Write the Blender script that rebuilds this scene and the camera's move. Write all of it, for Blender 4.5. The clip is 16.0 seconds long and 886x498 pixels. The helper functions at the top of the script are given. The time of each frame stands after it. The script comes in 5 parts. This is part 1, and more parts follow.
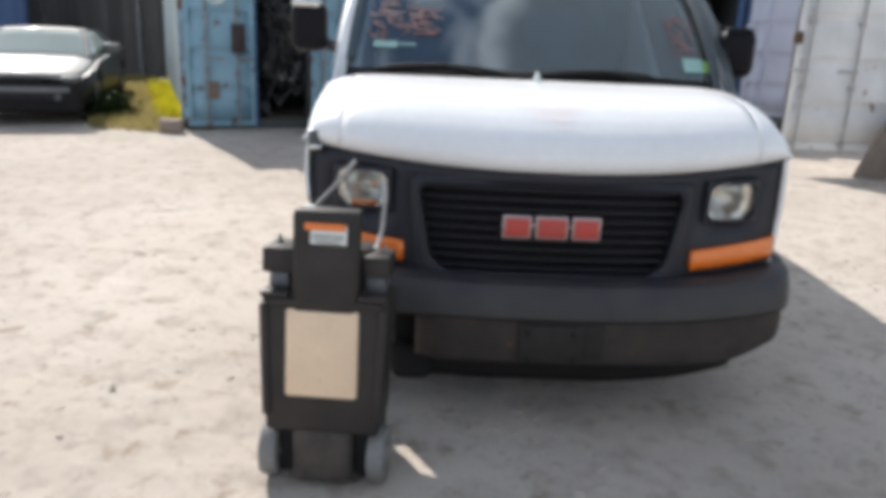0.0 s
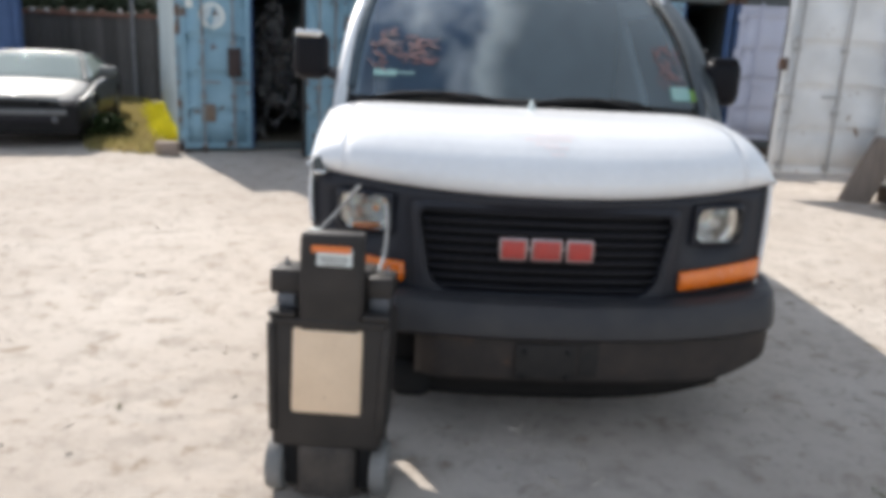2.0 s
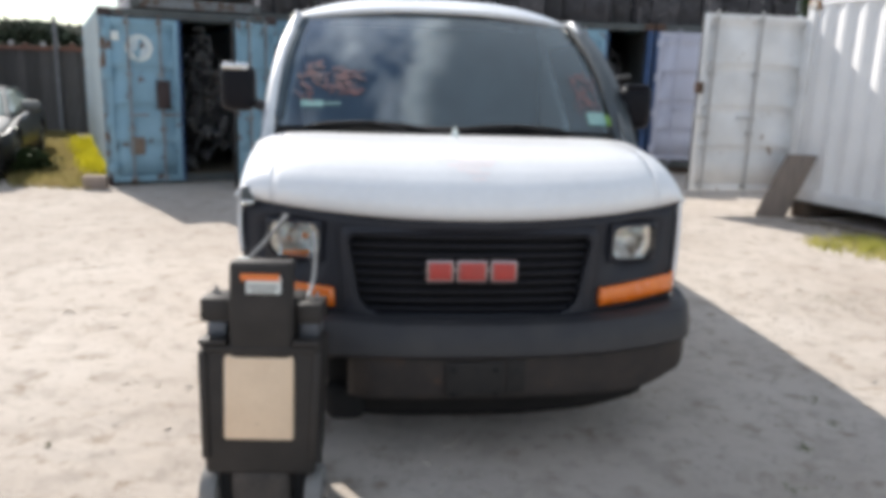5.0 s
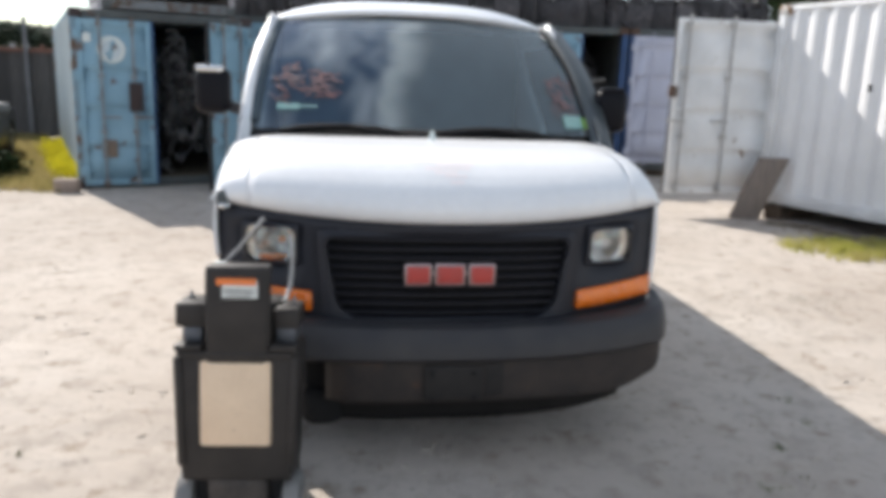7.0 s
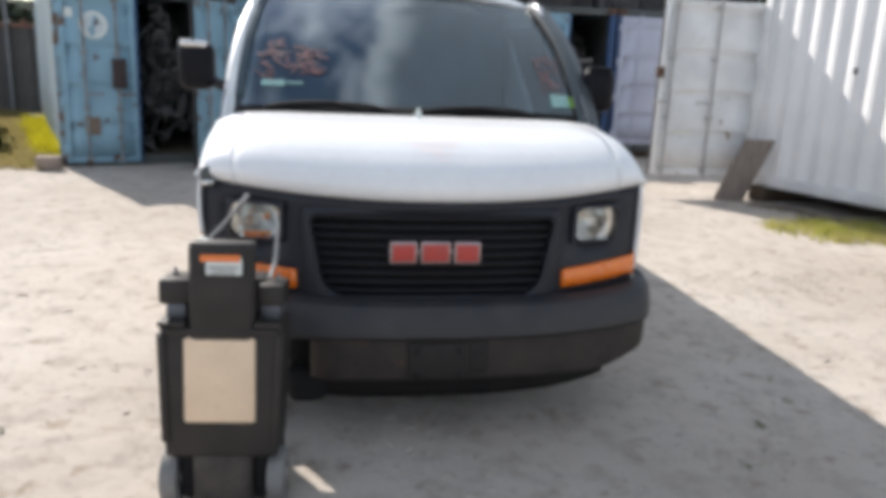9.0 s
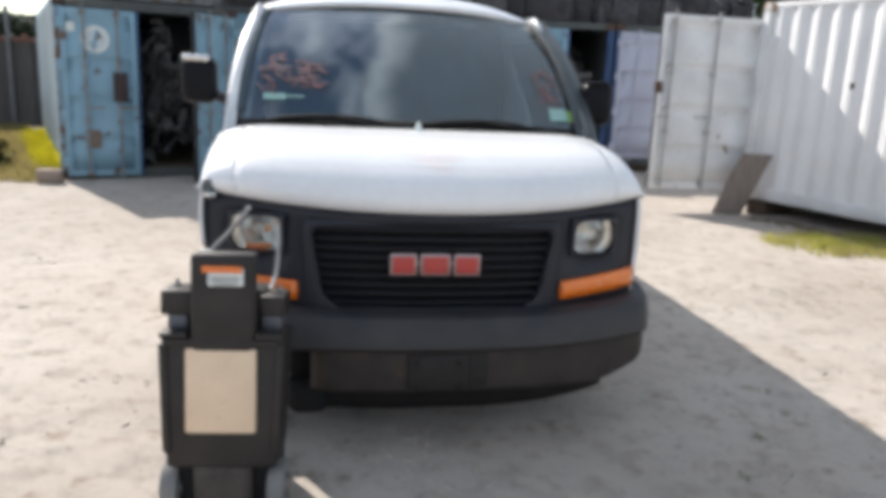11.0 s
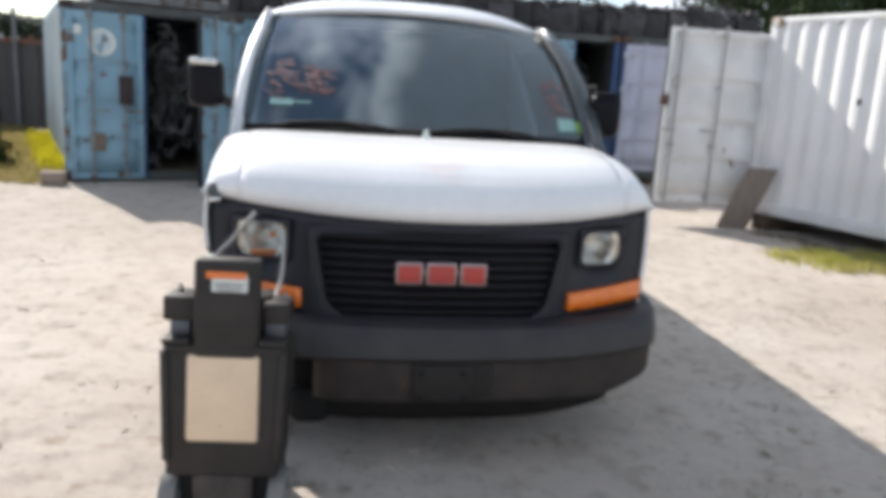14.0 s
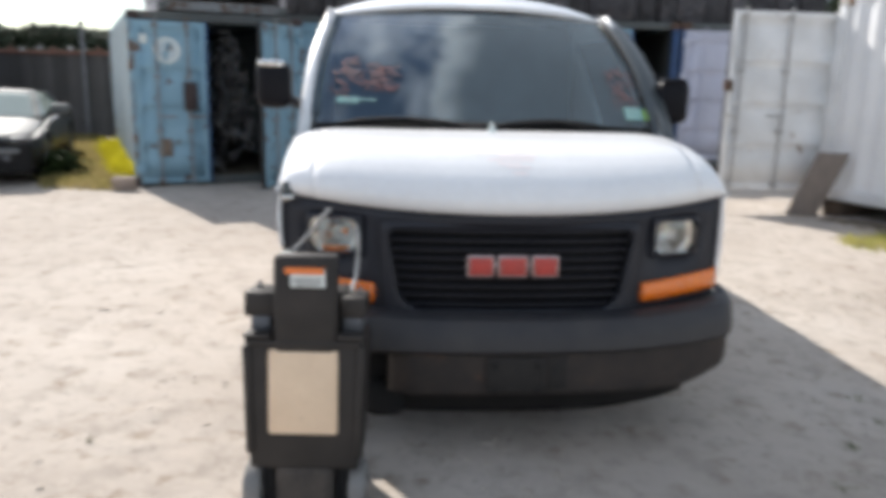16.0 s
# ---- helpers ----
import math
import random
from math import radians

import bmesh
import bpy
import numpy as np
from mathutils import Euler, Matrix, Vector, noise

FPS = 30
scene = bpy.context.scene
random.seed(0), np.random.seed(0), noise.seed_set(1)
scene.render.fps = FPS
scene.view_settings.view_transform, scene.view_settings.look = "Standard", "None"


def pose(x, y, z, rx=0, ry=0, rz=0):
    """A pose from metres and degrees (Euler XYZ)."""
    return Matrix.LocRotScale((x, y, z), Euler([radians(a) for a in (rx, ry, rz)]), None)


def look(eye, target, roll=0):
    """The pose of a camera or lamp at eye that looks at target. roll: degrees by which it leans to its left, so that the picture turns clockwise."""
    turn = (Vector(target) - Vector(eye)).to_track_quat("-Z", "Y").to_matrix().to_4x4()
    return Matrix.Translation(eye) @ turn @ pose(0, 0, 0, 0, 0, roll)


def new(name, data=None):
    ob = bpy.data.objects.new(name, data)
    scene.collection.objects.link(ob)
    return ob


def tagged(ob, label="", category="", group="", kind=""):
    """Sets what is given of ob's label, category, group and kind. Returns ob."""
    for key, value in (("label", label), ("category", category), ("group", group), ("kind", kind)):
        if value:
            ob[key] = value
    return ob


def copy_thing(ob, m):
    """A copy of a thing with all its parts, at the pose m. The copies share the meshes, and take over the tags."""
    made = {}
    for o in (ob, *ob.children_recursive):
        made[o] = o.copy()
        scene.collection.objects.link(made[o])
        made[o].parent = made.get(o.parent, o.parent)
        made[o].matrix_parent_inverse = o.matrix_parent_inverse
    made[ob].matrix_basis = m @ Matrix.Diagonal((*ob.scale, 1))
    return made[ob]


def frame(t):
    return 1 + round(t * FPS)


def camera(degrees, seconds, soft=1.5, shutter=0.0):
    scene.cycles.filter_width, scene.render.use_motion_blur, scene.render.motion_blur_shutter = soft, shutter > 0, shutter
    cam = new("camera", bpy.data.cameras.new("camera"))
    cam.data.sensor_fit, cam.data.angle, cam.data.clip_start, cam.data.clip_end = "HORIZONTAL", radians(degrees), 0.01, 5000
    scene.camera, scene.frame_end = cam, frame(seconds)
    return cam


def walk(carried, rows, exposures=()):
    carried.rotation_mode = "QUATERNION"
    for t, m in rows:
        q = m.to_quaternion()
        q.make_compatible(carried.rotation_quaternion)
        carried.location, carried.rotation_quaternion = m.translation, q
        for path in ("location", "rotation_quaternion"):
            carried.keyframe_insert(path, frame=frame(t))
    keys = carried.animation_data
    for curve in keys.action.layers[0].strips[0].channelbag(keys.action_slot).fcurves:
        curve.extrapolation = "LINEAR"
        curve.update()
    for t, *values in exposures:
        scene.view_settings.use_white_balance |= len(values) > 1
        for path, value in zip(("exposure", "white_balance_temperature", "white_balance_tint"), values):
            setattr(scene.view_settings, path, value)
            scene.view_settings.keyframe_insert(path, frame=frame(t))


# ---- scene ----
cam = camera(60.3, 16.0, soft=5.6, shutter=0.4)
PATH = [
    (0, (0.298, 0.204, 1.595), (0.103, 2.113, 1.03), 2.5),
    (0.2, (0.383, 0.172, 1.6), (0.147, 2.073, 1.028), 1.6),
    (0.3, (0.396, 0.16, 1.599), (0.122, 2.049, 1.003), 0.5),
    (0.5, (0.403, 0.157, 1.598), (0.151, 2.058, 1.027), -1.9),
    (0.6, (0.39, 0.145, 1.601), (0.216, 2.06, 1.05), -0.8),
    (0.8, (0.346, 0.097, 1.597), (0.253, 2.017, 1.044), 1.4),
    (0.9, (0.31, 0.101, 1.595), (0.192, 2.016, 1.028), 1.8),
    (1, (0.274, 0.101, 1.595), (0.186, 2.011, 1.008), 2.8),
    (1.1, (0.245, 0.099, 1.596), (0.209, 2.007, 0.998), 4.1),
    (1.2, (0.232, 0.091, 1.6), (0.201, 1.995, 0.989), 5.2),
    (1.4, (0.204, 0.1, 1.602), (0.169, 2.007, 0.999), 5.2),
    (1.5, (0.195, 0.084, 1.606), (0.13, 2.006, 1.057), 4.7),
    (1.6, (0.226, 0.082, 1.611), (0.147, 2.008, 1.079), 4.3),
    (1.7, (0.231, 0.073, 1.618), (0.144, 2.003, 1.1), 3.7),
    (1.9, (0.275, 0.076, 1.624), (0.137, 2.006, 1.118), 3.7),
    (2, (0.275, 0.088, 1.629), (0.1, 2.013, 1.118), 2.7),
    (2.2, (0.318, 0.081, 1.635), (0.194, 2.015, 1.141), 1.9),
    (2.3, (0.318, 0.07, 1.636), (0.234, 2.011, 1.158), 1.5),
    (2.5, (0.358, 0.036, 1.639), (0.318, 1.983, 1.181), 1.2),
    (2.7, (0.368, 0.04, 1.639), (0.317, 1.982, 1.165), 0.3),
    (3, (0.375, 0.032, 1.638), (0.362, 1.974, 1.157), 0.7),
    (3.2, (0.351, 0.036, 1.647), (0.35, 1.983, 1.189), 1.5),
    (3.5, (0.354, 0.026, 1.652), (0.372, 1.985, 1.25), 2.4),
    (3.7, (0.335, 0.021, 1.656), (0.38, 1.982, 1.265), 2.5),
    (4, (0.322, 0.002, 1.658), (0.305, 1.963, 1.266), 0.2),
    (4.2, (0.339, -0.006, 1.646), (0.327, 1.948, 1.223), 0.8),
    (6.3, (0.321, -0.01, 1.645), (0.303, 1.94, 1.201), 2.4),
    (6.5, (0.32, 0.0, 1.643), (0.326, 1.952, 1.209), 2.8),
    (7, (0.329, -0.002, 1.646), (0.367, 1.951, 1.216), 2.0),
    (7.5, (0.323, -0.004, 1.639), (0.348, 1.946, 1.192), 2.3),
    (8, (0.327, 0.004, 1.633), (0.384, 1.946, 1.159), 2.9),
    (8.5, (0.331, -0.017, 1.638), (0.421, 1.927, 1.172), 2.5),
    (8.7, (0.335, 0.0, 1.633), (0.415, 1.94, 1.156), 2.4),
    (10.8, (0.315, -0.013, 1.634), (0.38, 1.934, 1.178), 2.7),
    (11, (0.33, -0.026, 1.632), (0.406, 1.923, 1.19), 2.6),
    (11.5, (0.341, -0.033, 1.638), (0.459, 1.916, 1.207), 2.5),
    (12, (0.355, -0.016, 1.631), (0.442, 1.933, 1.192), 2.6),
    (12.5, (0.333, 0.006, 1.612), (0.408, 1.947, 1.137), 2.7),
    (13, (0.321, 0.014, 1.614), (0.387, 1.955, 1.136), 2.5),
    (13.5, (0.332, 0.011, 1.62), (0.409, 1.958, 1.17), 1.9),
    (13.7, (0.309, 0.016, 1.623), (0.406, 1.961, 1.166), 2.1),
    (14, (0.308, 0.012, 1.623), (0.38, 1.967, 1.204), 3.6),
    (14.2, (0.283, 0.024, 1.63), (0.337, 1.984, 1.235), 3.5),
    (14.5, (0.275, 0.044, 1.639), (0.241, 2.009, 1.267), 2.6),
    (14.7, (0.292, 0.057, 1.646), (0.191, 2.012, 1.235), 2.2),
    (15, (0.289, 0.07, 1.652), (0.23, 2.018, 1.203), 3.1),
    (15.2, (0.301, 0.05, 1.648), (0.298, 1.991, 1.166), 2.4),
    (15.5, (0.316, 0.019, 1.639), (0.396, 1.969, 1.201), 1.9),
    (15.7, (0.267, -0.009, 1.629), (0.353, 1.932, 1.157), 1.0),
    (16, (0.245, 0.005, 1.606), (0.171, 1.956, 1.172), 1.4),
]
walk(cam, [(t, look(eye, target, roll)) for t, eye, target, roll in PATH])

# ---- world and sun ----
SUN = Vector((-0.811, 1.033, 1.0)).normalized()
world = bpy.data.worlds.new("sky")
scene.world = world
world.use_nodes = True
wn, wl = world.node_tree.nodes, world.node_tree.links
wn.clear()
sky = wn.new("ShaderNodeTexSky")
sky.sky_type, sky.sun_disc = "NISHITA", False
sky.sun_elevation = math.asin(SUN.z)
sky.sun_rotation = math.atan2(SUN.x, SUN.y)
sky.dust_density = 0.3
wco = wn.new("ShaderNodeTexCoord")
wmap = wn.new("ShaderNodeMapping")
# cloud noise stretched and shifted to suit the windscreen's reflection
wmap.inputs["Scale"].default_value = (2.8, 0.9, 1.6)
wmap.inputs["Location"].default_value = (8.7, -10.7, -21.9)
wnoise = wn.new("ShaderNodeTexNoise")
wnoise.inputs["Scale"].default_value, wnoise.inputs["Detail"].default_value = 2.1, 2.0
wramp = wn.new("ShaderNodeValToRGB")
wramp.color_ramp.elements[0].position, wramp.color_ramp.elements[1].position = 0.43, 0.68
wramp.color_ramp.elements[0].color = (0.04, 0.04, 0.04, 1)
wmix = wn.new("ShaderNodeMix")
wmix.data_type = "RGBA"
wmix.inputs["B"].default_value = (9.7, 10.4, 11.7, 1)
# a grey cloud bank with a bright ragged rim, added out of view high over the eastern half of the sky to shape the
# windscreen's reflection
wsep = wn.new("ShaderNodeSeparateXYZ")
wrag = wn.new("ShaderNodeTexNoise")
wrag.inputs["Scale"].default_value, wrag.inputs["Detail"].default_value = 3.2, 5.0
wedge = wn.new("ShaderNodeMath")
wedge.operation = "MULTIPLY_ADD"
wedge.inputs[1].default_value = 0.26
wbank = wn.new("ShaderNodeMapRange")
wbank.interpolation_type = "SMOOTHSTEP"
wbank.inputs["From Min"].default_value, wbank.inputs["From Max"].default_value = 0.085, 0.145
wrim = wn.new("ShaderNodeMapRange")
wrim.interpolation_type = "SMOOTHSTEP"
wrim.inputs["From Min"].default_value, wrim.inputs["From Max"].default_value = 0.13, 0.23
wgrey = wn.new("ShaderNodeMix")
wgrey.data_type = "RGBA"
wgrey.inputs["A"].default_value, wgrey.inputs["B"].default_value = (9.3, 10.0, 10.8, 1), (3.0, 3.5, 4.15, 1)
# fades the added bank out low down, where the sky is in view
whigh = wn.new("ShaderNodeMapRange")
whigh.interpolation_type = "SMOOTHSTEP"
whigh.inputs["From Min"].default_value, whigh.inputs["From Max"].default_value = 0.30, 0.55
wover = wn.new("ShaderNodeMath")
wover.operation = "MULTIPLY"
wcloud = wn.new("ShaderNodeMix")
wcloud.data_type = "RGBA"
wbg = wn.new("ShaderNodeBackground")
wbg.inputs["Strength"].default_value = 0.098
wout = wn.new("ShaderNodeOutputWorld")
wl.new(wco.outputs["Generated"], wmap.inputs["Vector"])
wl.new(wmap.outputs["Vector"], wnoise.inputs["Vector"])
wl.new(wnoise.outputs["Fac"], wramp.inputs["Fac"])
wl.new(wramp.outputs["Color"], wmix.inputs["Factor"])
wl.new(sky.outputs["Color"], wmix.inputs["A"])
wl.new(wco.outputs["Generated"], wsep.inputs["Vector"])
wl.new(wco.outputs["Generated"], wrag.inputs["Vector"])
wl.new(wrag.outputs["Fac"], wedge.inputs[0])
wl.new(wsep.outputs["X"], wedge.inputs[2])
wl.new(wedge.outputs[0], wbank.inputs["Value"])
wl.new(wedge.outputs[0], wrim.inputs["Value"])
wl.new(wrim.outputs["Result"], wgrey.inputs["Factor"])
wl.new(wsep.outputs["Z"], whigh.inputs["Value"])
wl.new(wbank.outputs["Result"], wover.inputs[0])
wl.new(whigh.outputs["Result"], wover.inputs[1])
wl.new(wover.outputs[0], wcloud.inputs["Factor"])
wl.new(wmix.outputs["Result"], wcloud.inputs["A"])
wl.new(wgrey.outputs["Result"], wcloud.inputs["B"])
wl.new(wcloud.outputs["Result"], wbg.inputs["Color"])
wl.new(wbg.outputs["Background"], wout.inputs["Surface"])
sun = new("sun", bpy.data.lights.new("sun", "SUN"))
sun.data.energy, sun.data.angle, sun.data.color = 4.85, radians(0.6), (1.0, 0.94, 0.87)
sun.matrix_world = look(SUN * 50, (0, 0, 0))
scene.view_settings.exposure = 0.49


# ---- materials ----
def mat(name, c1, c2=None, rough=0.6, metal=0.0, scale=5.0, bump=0.15, fine=70.0, coat=0.0, spots=None, spot_at=0.66, spot_scale=9.0, vary=0.0, stretch=(1, 1, 1), spec=0.5):
    """A surface with broad and fine variation between c1 and c2, relief, and stains or rust in the colour spots."""
    m = bpy.data.materials.new(name)
    m.use_nodes = True
    n, l = m.node_tree.nodes, m.node_tree.links
    b = n["Principled BSDF"]
    c2 = c2 or tuple(v * 0.75 for v in c1)
    co = n.new("ShaderNodeTexCoord")
    mp = n.new("ShaderNodeMapping")
    mp.inputs["Scale"].default_value = stretch
    l.new(co.outputs["Object"], mp.inputs["Vector"])
    n1 = n.new("ShaderNodeTexNoise")
    n1.inputs["Scale"].default_value, n1.inputs["Detail"].default_value = scale, 6.0
    n2 = n.new("ShaderNodeTexNoise")
    n2.inputs["Scale"].default_value, n2.inputs["Detail"].default_value = fine, 4.0
    l.new(mp.outputs["Vector"], n1.inputs["Vector"])
    l.new(mp.outputs["Vector"], n2.inputs["Vector"])
    av = n.new("ShaderNodeMath")
    av.operation = "MULTIPLY_ADD"
    l.new(n2.outputs["Fac"], av.inputs[0])
    av.inputs[1].default_value = 0.45
    l.new(n1.outputs["Fac"], av.inputs[2])
    rg = n.new("ShaderNodeMapRange")
    rg.inputs["From Min"].default_value, rg.inputs["From Max"].default_value = 0.5, 0.95
    l.new(av.outputs[0], rg.inputs["Value"])
    mx = n.new("ShaderNodeMix")
    mx.data_type = "RGBA"
    mx.inputs["A"].default_value, mx.inputs["B"].default_value = (*c1, 1), (*c2, 1)
    l.new(rg.outputs["Result"], mx.inputs["Factor"])
    colour = mx.outputs["Result"]
    if spots:
        n3 = n.new("ShaderNodeTexNoise")
        n3.inputs["Scale"].default_value, n3.inputs["Detail"].default_value = spot_scale, 8.0
        l.new(mp.outputs["Vector"], n3.inputs["Vector"])
        r3 = n.new("ShaderNodeMapRange")
        r3.inputs["From Min"].default_value, r3.inputs["From Max"].default_value = spot_at, spot_at + 0.06
        l.new(n3.outputs["Fac"], r3.inputs["Value"])
        m3 = n.new("ShaderNodeMix")
        m3.data_type = "RGBA"
        l.new(r3.outputs["Result"], m3.inputs["Factor"])
        l.new(colour, m3.inputs["A"])
        m3.inputs["B"].default_value = (*spots, 1)
        colour = m3.outputs["Result"]
    if vary:
        oi = n.new("ShaderNodeObjectInfo")
        hv = n.new("ShaderNodeHueSaturation")
        vr = n.new("ShaderNodeMapRange")
        vr.inputs["To Min"].default_value, vr.inputs["To Max"].default_value = 1 - vary, 1 + vary
        l.new(oi.outputs["Random"], vr.inputs["Value"])
        l.new(vr.outputs["Result"], hv.inputs["Value"])
        l.new(colour, hv.inputs["Color"])
        colour = hv.outputs["Color"]
    l.new(colour, b.inputs["Base Color"])
    rr = n.new("ShaderNodeMapRange")
    rr.inputs["To Min"].default_value, rr.inputs["To Max"].default_value = max(rough - 0.08, 0.02), min(rough + 0.1, 1)
    l.new(n1.outputs["Fac"], rr.inputs["Value"])
    l.new(rr.outputs["Result"], b.inputs["Roughness"])
    b.inputs["Metallic"].default_value = metal
    b.inputs["Specular IOR Level"].default_value = spec
    b.inputs["Coat Weight"].default_value = coat
    b.inputs["Coat Roughness"].default_value = 0.089
    if bump:
        bp = n.new("ShaderNodeBump")
        bp.inputs["Strength"].default_value, bp.inputs["Distance"].default_value = bump, 0.01
        l.new(n2.outputs["Fac"], bp.inputs["Height"])
        l.new(bp.outputs["Normal"], b.inputs["Normal"])
    return m


def glass(name, tint, rough=0.0, ior=1.5):
    m = bpy.data.materials.new(name)
    m.use_nodes = True
    b = m.node_tree.nodes["Principled BSDF"]
    b.inputs["Base Color"].default_value = (*tint, 1)
    b.inputs["Transmission Weight"].default_value = 1.0
    b.inputs["Roughness"].default_value = rough
    b.inputs["IOR"].default_value = ior
    return m


M_WHITE = mat("van_white_paint", (0.82, 0.82, 0.83), (0.73, 0.73, 0.74), rough=0.34, scale=1.4, bump=0.01, fine=25, coat=0.35)
M_PLASTIC = mat("dark_grey_plastic", (0.0175, 0.0185, 0.0255), (0.029, 0.030, 0.037), rough=0.5, scale=3, bump=0.08, fine=220, spec=0.3)
M_GRILLE = mat("grille_black", (0.006, 0.0065, 0.011), (0.010, 0.0105, 0.016), rough=0.5, scale=6, bump=0.05, spec=0.3)
M_PAD = mat("bumper_rubber", (0.028, 0.028, 0.033), (0.050, 0.047, 0.048), rough=0.5, scale=7, bump=0.1, fine=160, spec=0.35)
M_BUMPER = mat("bumper_worn_paint", (0.021, 0.0185, 0.0185), (0.049, 0.038, 0.033), rough=0.6, scale=9, bump=0.12, spots=(0.09, 0.05, 0.035), spot_at=0.64, spot_scale=5, spec=0.3)
M_PLATEK = mat("scuffed_black_plate", (0.012, 0.0115, 0.012), (0.030, 0.026, 0.024), rough=0.6, scale=14, bump=0.15, spec=0.3)
M_MIRROR = mat("mirror_shell_black", (0.006, 0.006, 0.009), (0.010, 0.010, 0.013), rough=0.4, bump=0.03, spec=0.12)
M_BLACK = mat("matte_black", (0.012, 0.012, 0.013), (0.020, 0.019, 0.019), rough=0.8, bump=0.05, spec=0.2)
M_RUBBER = mat("tyre_rubber", (0.014, 0.014, 0.014), (0.03, 0.028, 0.025), rough=0.85, scale=7, bump=0.3)
M_STEEL = mat("grey_steel", (0.32, 0.32, 0.33), (0.22, 0.21, 0.2), rough=0.4, metal=0.9, scale=9)
M_CHROME = mat("chrome", (0.72, 0.71, 0.69), (0.62, 0.61, 0.6), rough=0.22, metal=1.0, bump=0.0)
M_RED = mat("badge_red", (0.50, 0.045, 0.035), (0.38, 0.06, 0.05), rough=0.5, scale=30, bump=0.02, coat=0.1)
M_SILVER = mat("badge_silver", (0.44, 0.36, 0.36), (0.36, 0.30, 0.30), rough=0.35, metal=0.6, bump=0.02)
M_AMBER = mat("amber_lens", (0.85, 0.20, 0.015), (0.72, 0.15, 0.01), rough=0.25, scale=20, bump=0.1, fine=120, coat=0.7)
M_LENS = glass("lamp_lens", (0.93, 0.93, 0.91), 0.08)
M_GLASS = glass("window_glass", (0.60, 0.76, 0.84), ior=1.9)
M_CARGLASS = glass("car_glass", (0.60, 0.72, 0.70), ior=2.5)
def dusty(m, share, tone):
    """Mixes a pale diffuse veil into the glass m, standing in for reflected sky, not dust."""
    n, l = m.node_tree.nodes, m.node_tree.links
    d, x = n.new("ShaderNodeBsdfDiffuse"), n.new("ShaderNodeMixShader")
    d.inputs["Color"].default_value = (*tone, 1)
    x.inputs[0].default_value = share
    l.new(n["Principled BSDF"].outputs["BSDF"], x.inputs[1])
    l.new(d.outputs["BSDF"], x.inputs[2])
    l.new(x.outputs["Shader"], n["Material Output"].inputs["Surface"])


# pale veil paints the sky's reflection into the car's glass
dusty(M_CARGLASS, 0.58, (0.46, 0.52, 0.48))
M_DASH = mat("dashboard", (0.13, 0.19, 0.24), (0.10, 0.145, 0.18), rough=0.7)
M_INNER = mat("cab_lining", (0.15, 0.20, 0.235), (0.11, 0.145, 0.17), rough=0.8)
M_CRAYON = mat("red_marker", (0.28, 0.13, 0.115), (0.15, 0.13, 0.14), rough=0.8, scale=12)
M_CRAYON2 = mat("faded_pink_marker", (0.82, 0.735, 0.73), (0.81, 0.77, 0.77), rough=0.5)
M_PAPER = mat("paper_white", (0.72, 0.74, 0.72), (0.6, 0.66, 0.64), rough=0.7)
M_MARK = mat("faded_mark_paint", (0.60, 0.66, 0.68), (0.46, 0.54, 0.58), rough=0.7, scale=7)
M_SHADEBRACKET = mat("pillar_shade_and_bracket_grey", (0.075, 0.088, 0.095), (0.05, 0.06, 0.066), rough=0.35, bump=0.0)
M_GLINTCOVER = mat("glint_cover_matte", (0.085, 0.11, 0.13), (0.065, 0.085, 0.10), rough=0.85, bump=0.0, spec=0.1)
M_TEAL = mat("sticker_teal", (0.26, 0.46, 0.42), (0.36, 0.52, 0.48), rough=0.6)
M_LIME = mat("sticker_green", (0.25, 0.5, 0.08), (0.3, 0.5, 0.12), rough=0.6)
M_CART = mat("cart_black_plastic", (0.022, 0.0195, 0.018), (0.042, 0.0355, 0.032), rough=0.55, scale=7, bump=0.15, fine=140, spec=0.3)
M_LATCH = mat("latch_grey_metal", (0.13, 0.135, 0.15), (0.08, 0.082, 0.09), rough=0.5, metal=0.4, scale=10)
M_CARTLOW = mat("cart_dusty_base", (0.034, 0.029, 0.026), (0.095, 0.078, 0.066), rough=0.8, scale=8, bump=0.3)
M_CARD = mat("tan_panel", (0.80, 0.615, 0.44), (0.70, 0.525, 0.37), rough=0.75, scale=5, bump=0.2, spots=(0.40, 0.28, 0.20), spot_at=0.66, spot_scale=14)
M_DAM = mat("dusty_black_plastic", (0.011, 0.010, 0.010), (0.020, 0.018, 0.017), rough=0.8, scale=6, bump=0.1, spec=0.2)
M_TUFT = mat("sparse_grass", (0.40, 0.41, 0.08), (0.48, 0.42, 0.18), rough=0.7, scale=3, fine=30)
M_BARW = mat("dull_white_bar", (0.46, 0.46, 0.45), (0.32, 0.31, 0.30), rough=0.6, scale=8)
M_BARGREY = mat("weathered_bar_grey", (0.27, 0.31, 0.33), (0.20, 0.20, 0.20), rough=0.75, scale=5, bump=0.2, spots=(0.16, 0.11, 0.08), spot_at=0.54, spot_scale=8)
M_TANRUST = mat("tan_rust_patch", (0.25, 0.19, 0.14), (0.17, 0.13, 0.11), rough=0.9, scale=9, bump=0.3)
M_NAVY = mat("navy_steel_wall", (0.055, 0.105, 0.235), (0.045, 0.085, 0.19), rough=0.65, scale=1.5, bump=0.1, spots=(0.09, 0.07, 0.07), spot_at=0.70, spot_scale=4)
M_SCRAPM = mat("scrap_metal_grey", (0.17, 0.165, 0.165), (0.07, 0.067, 0.068), rough=0.6, metal=0.3, scale=14, bump=0.3, vary=0.5)
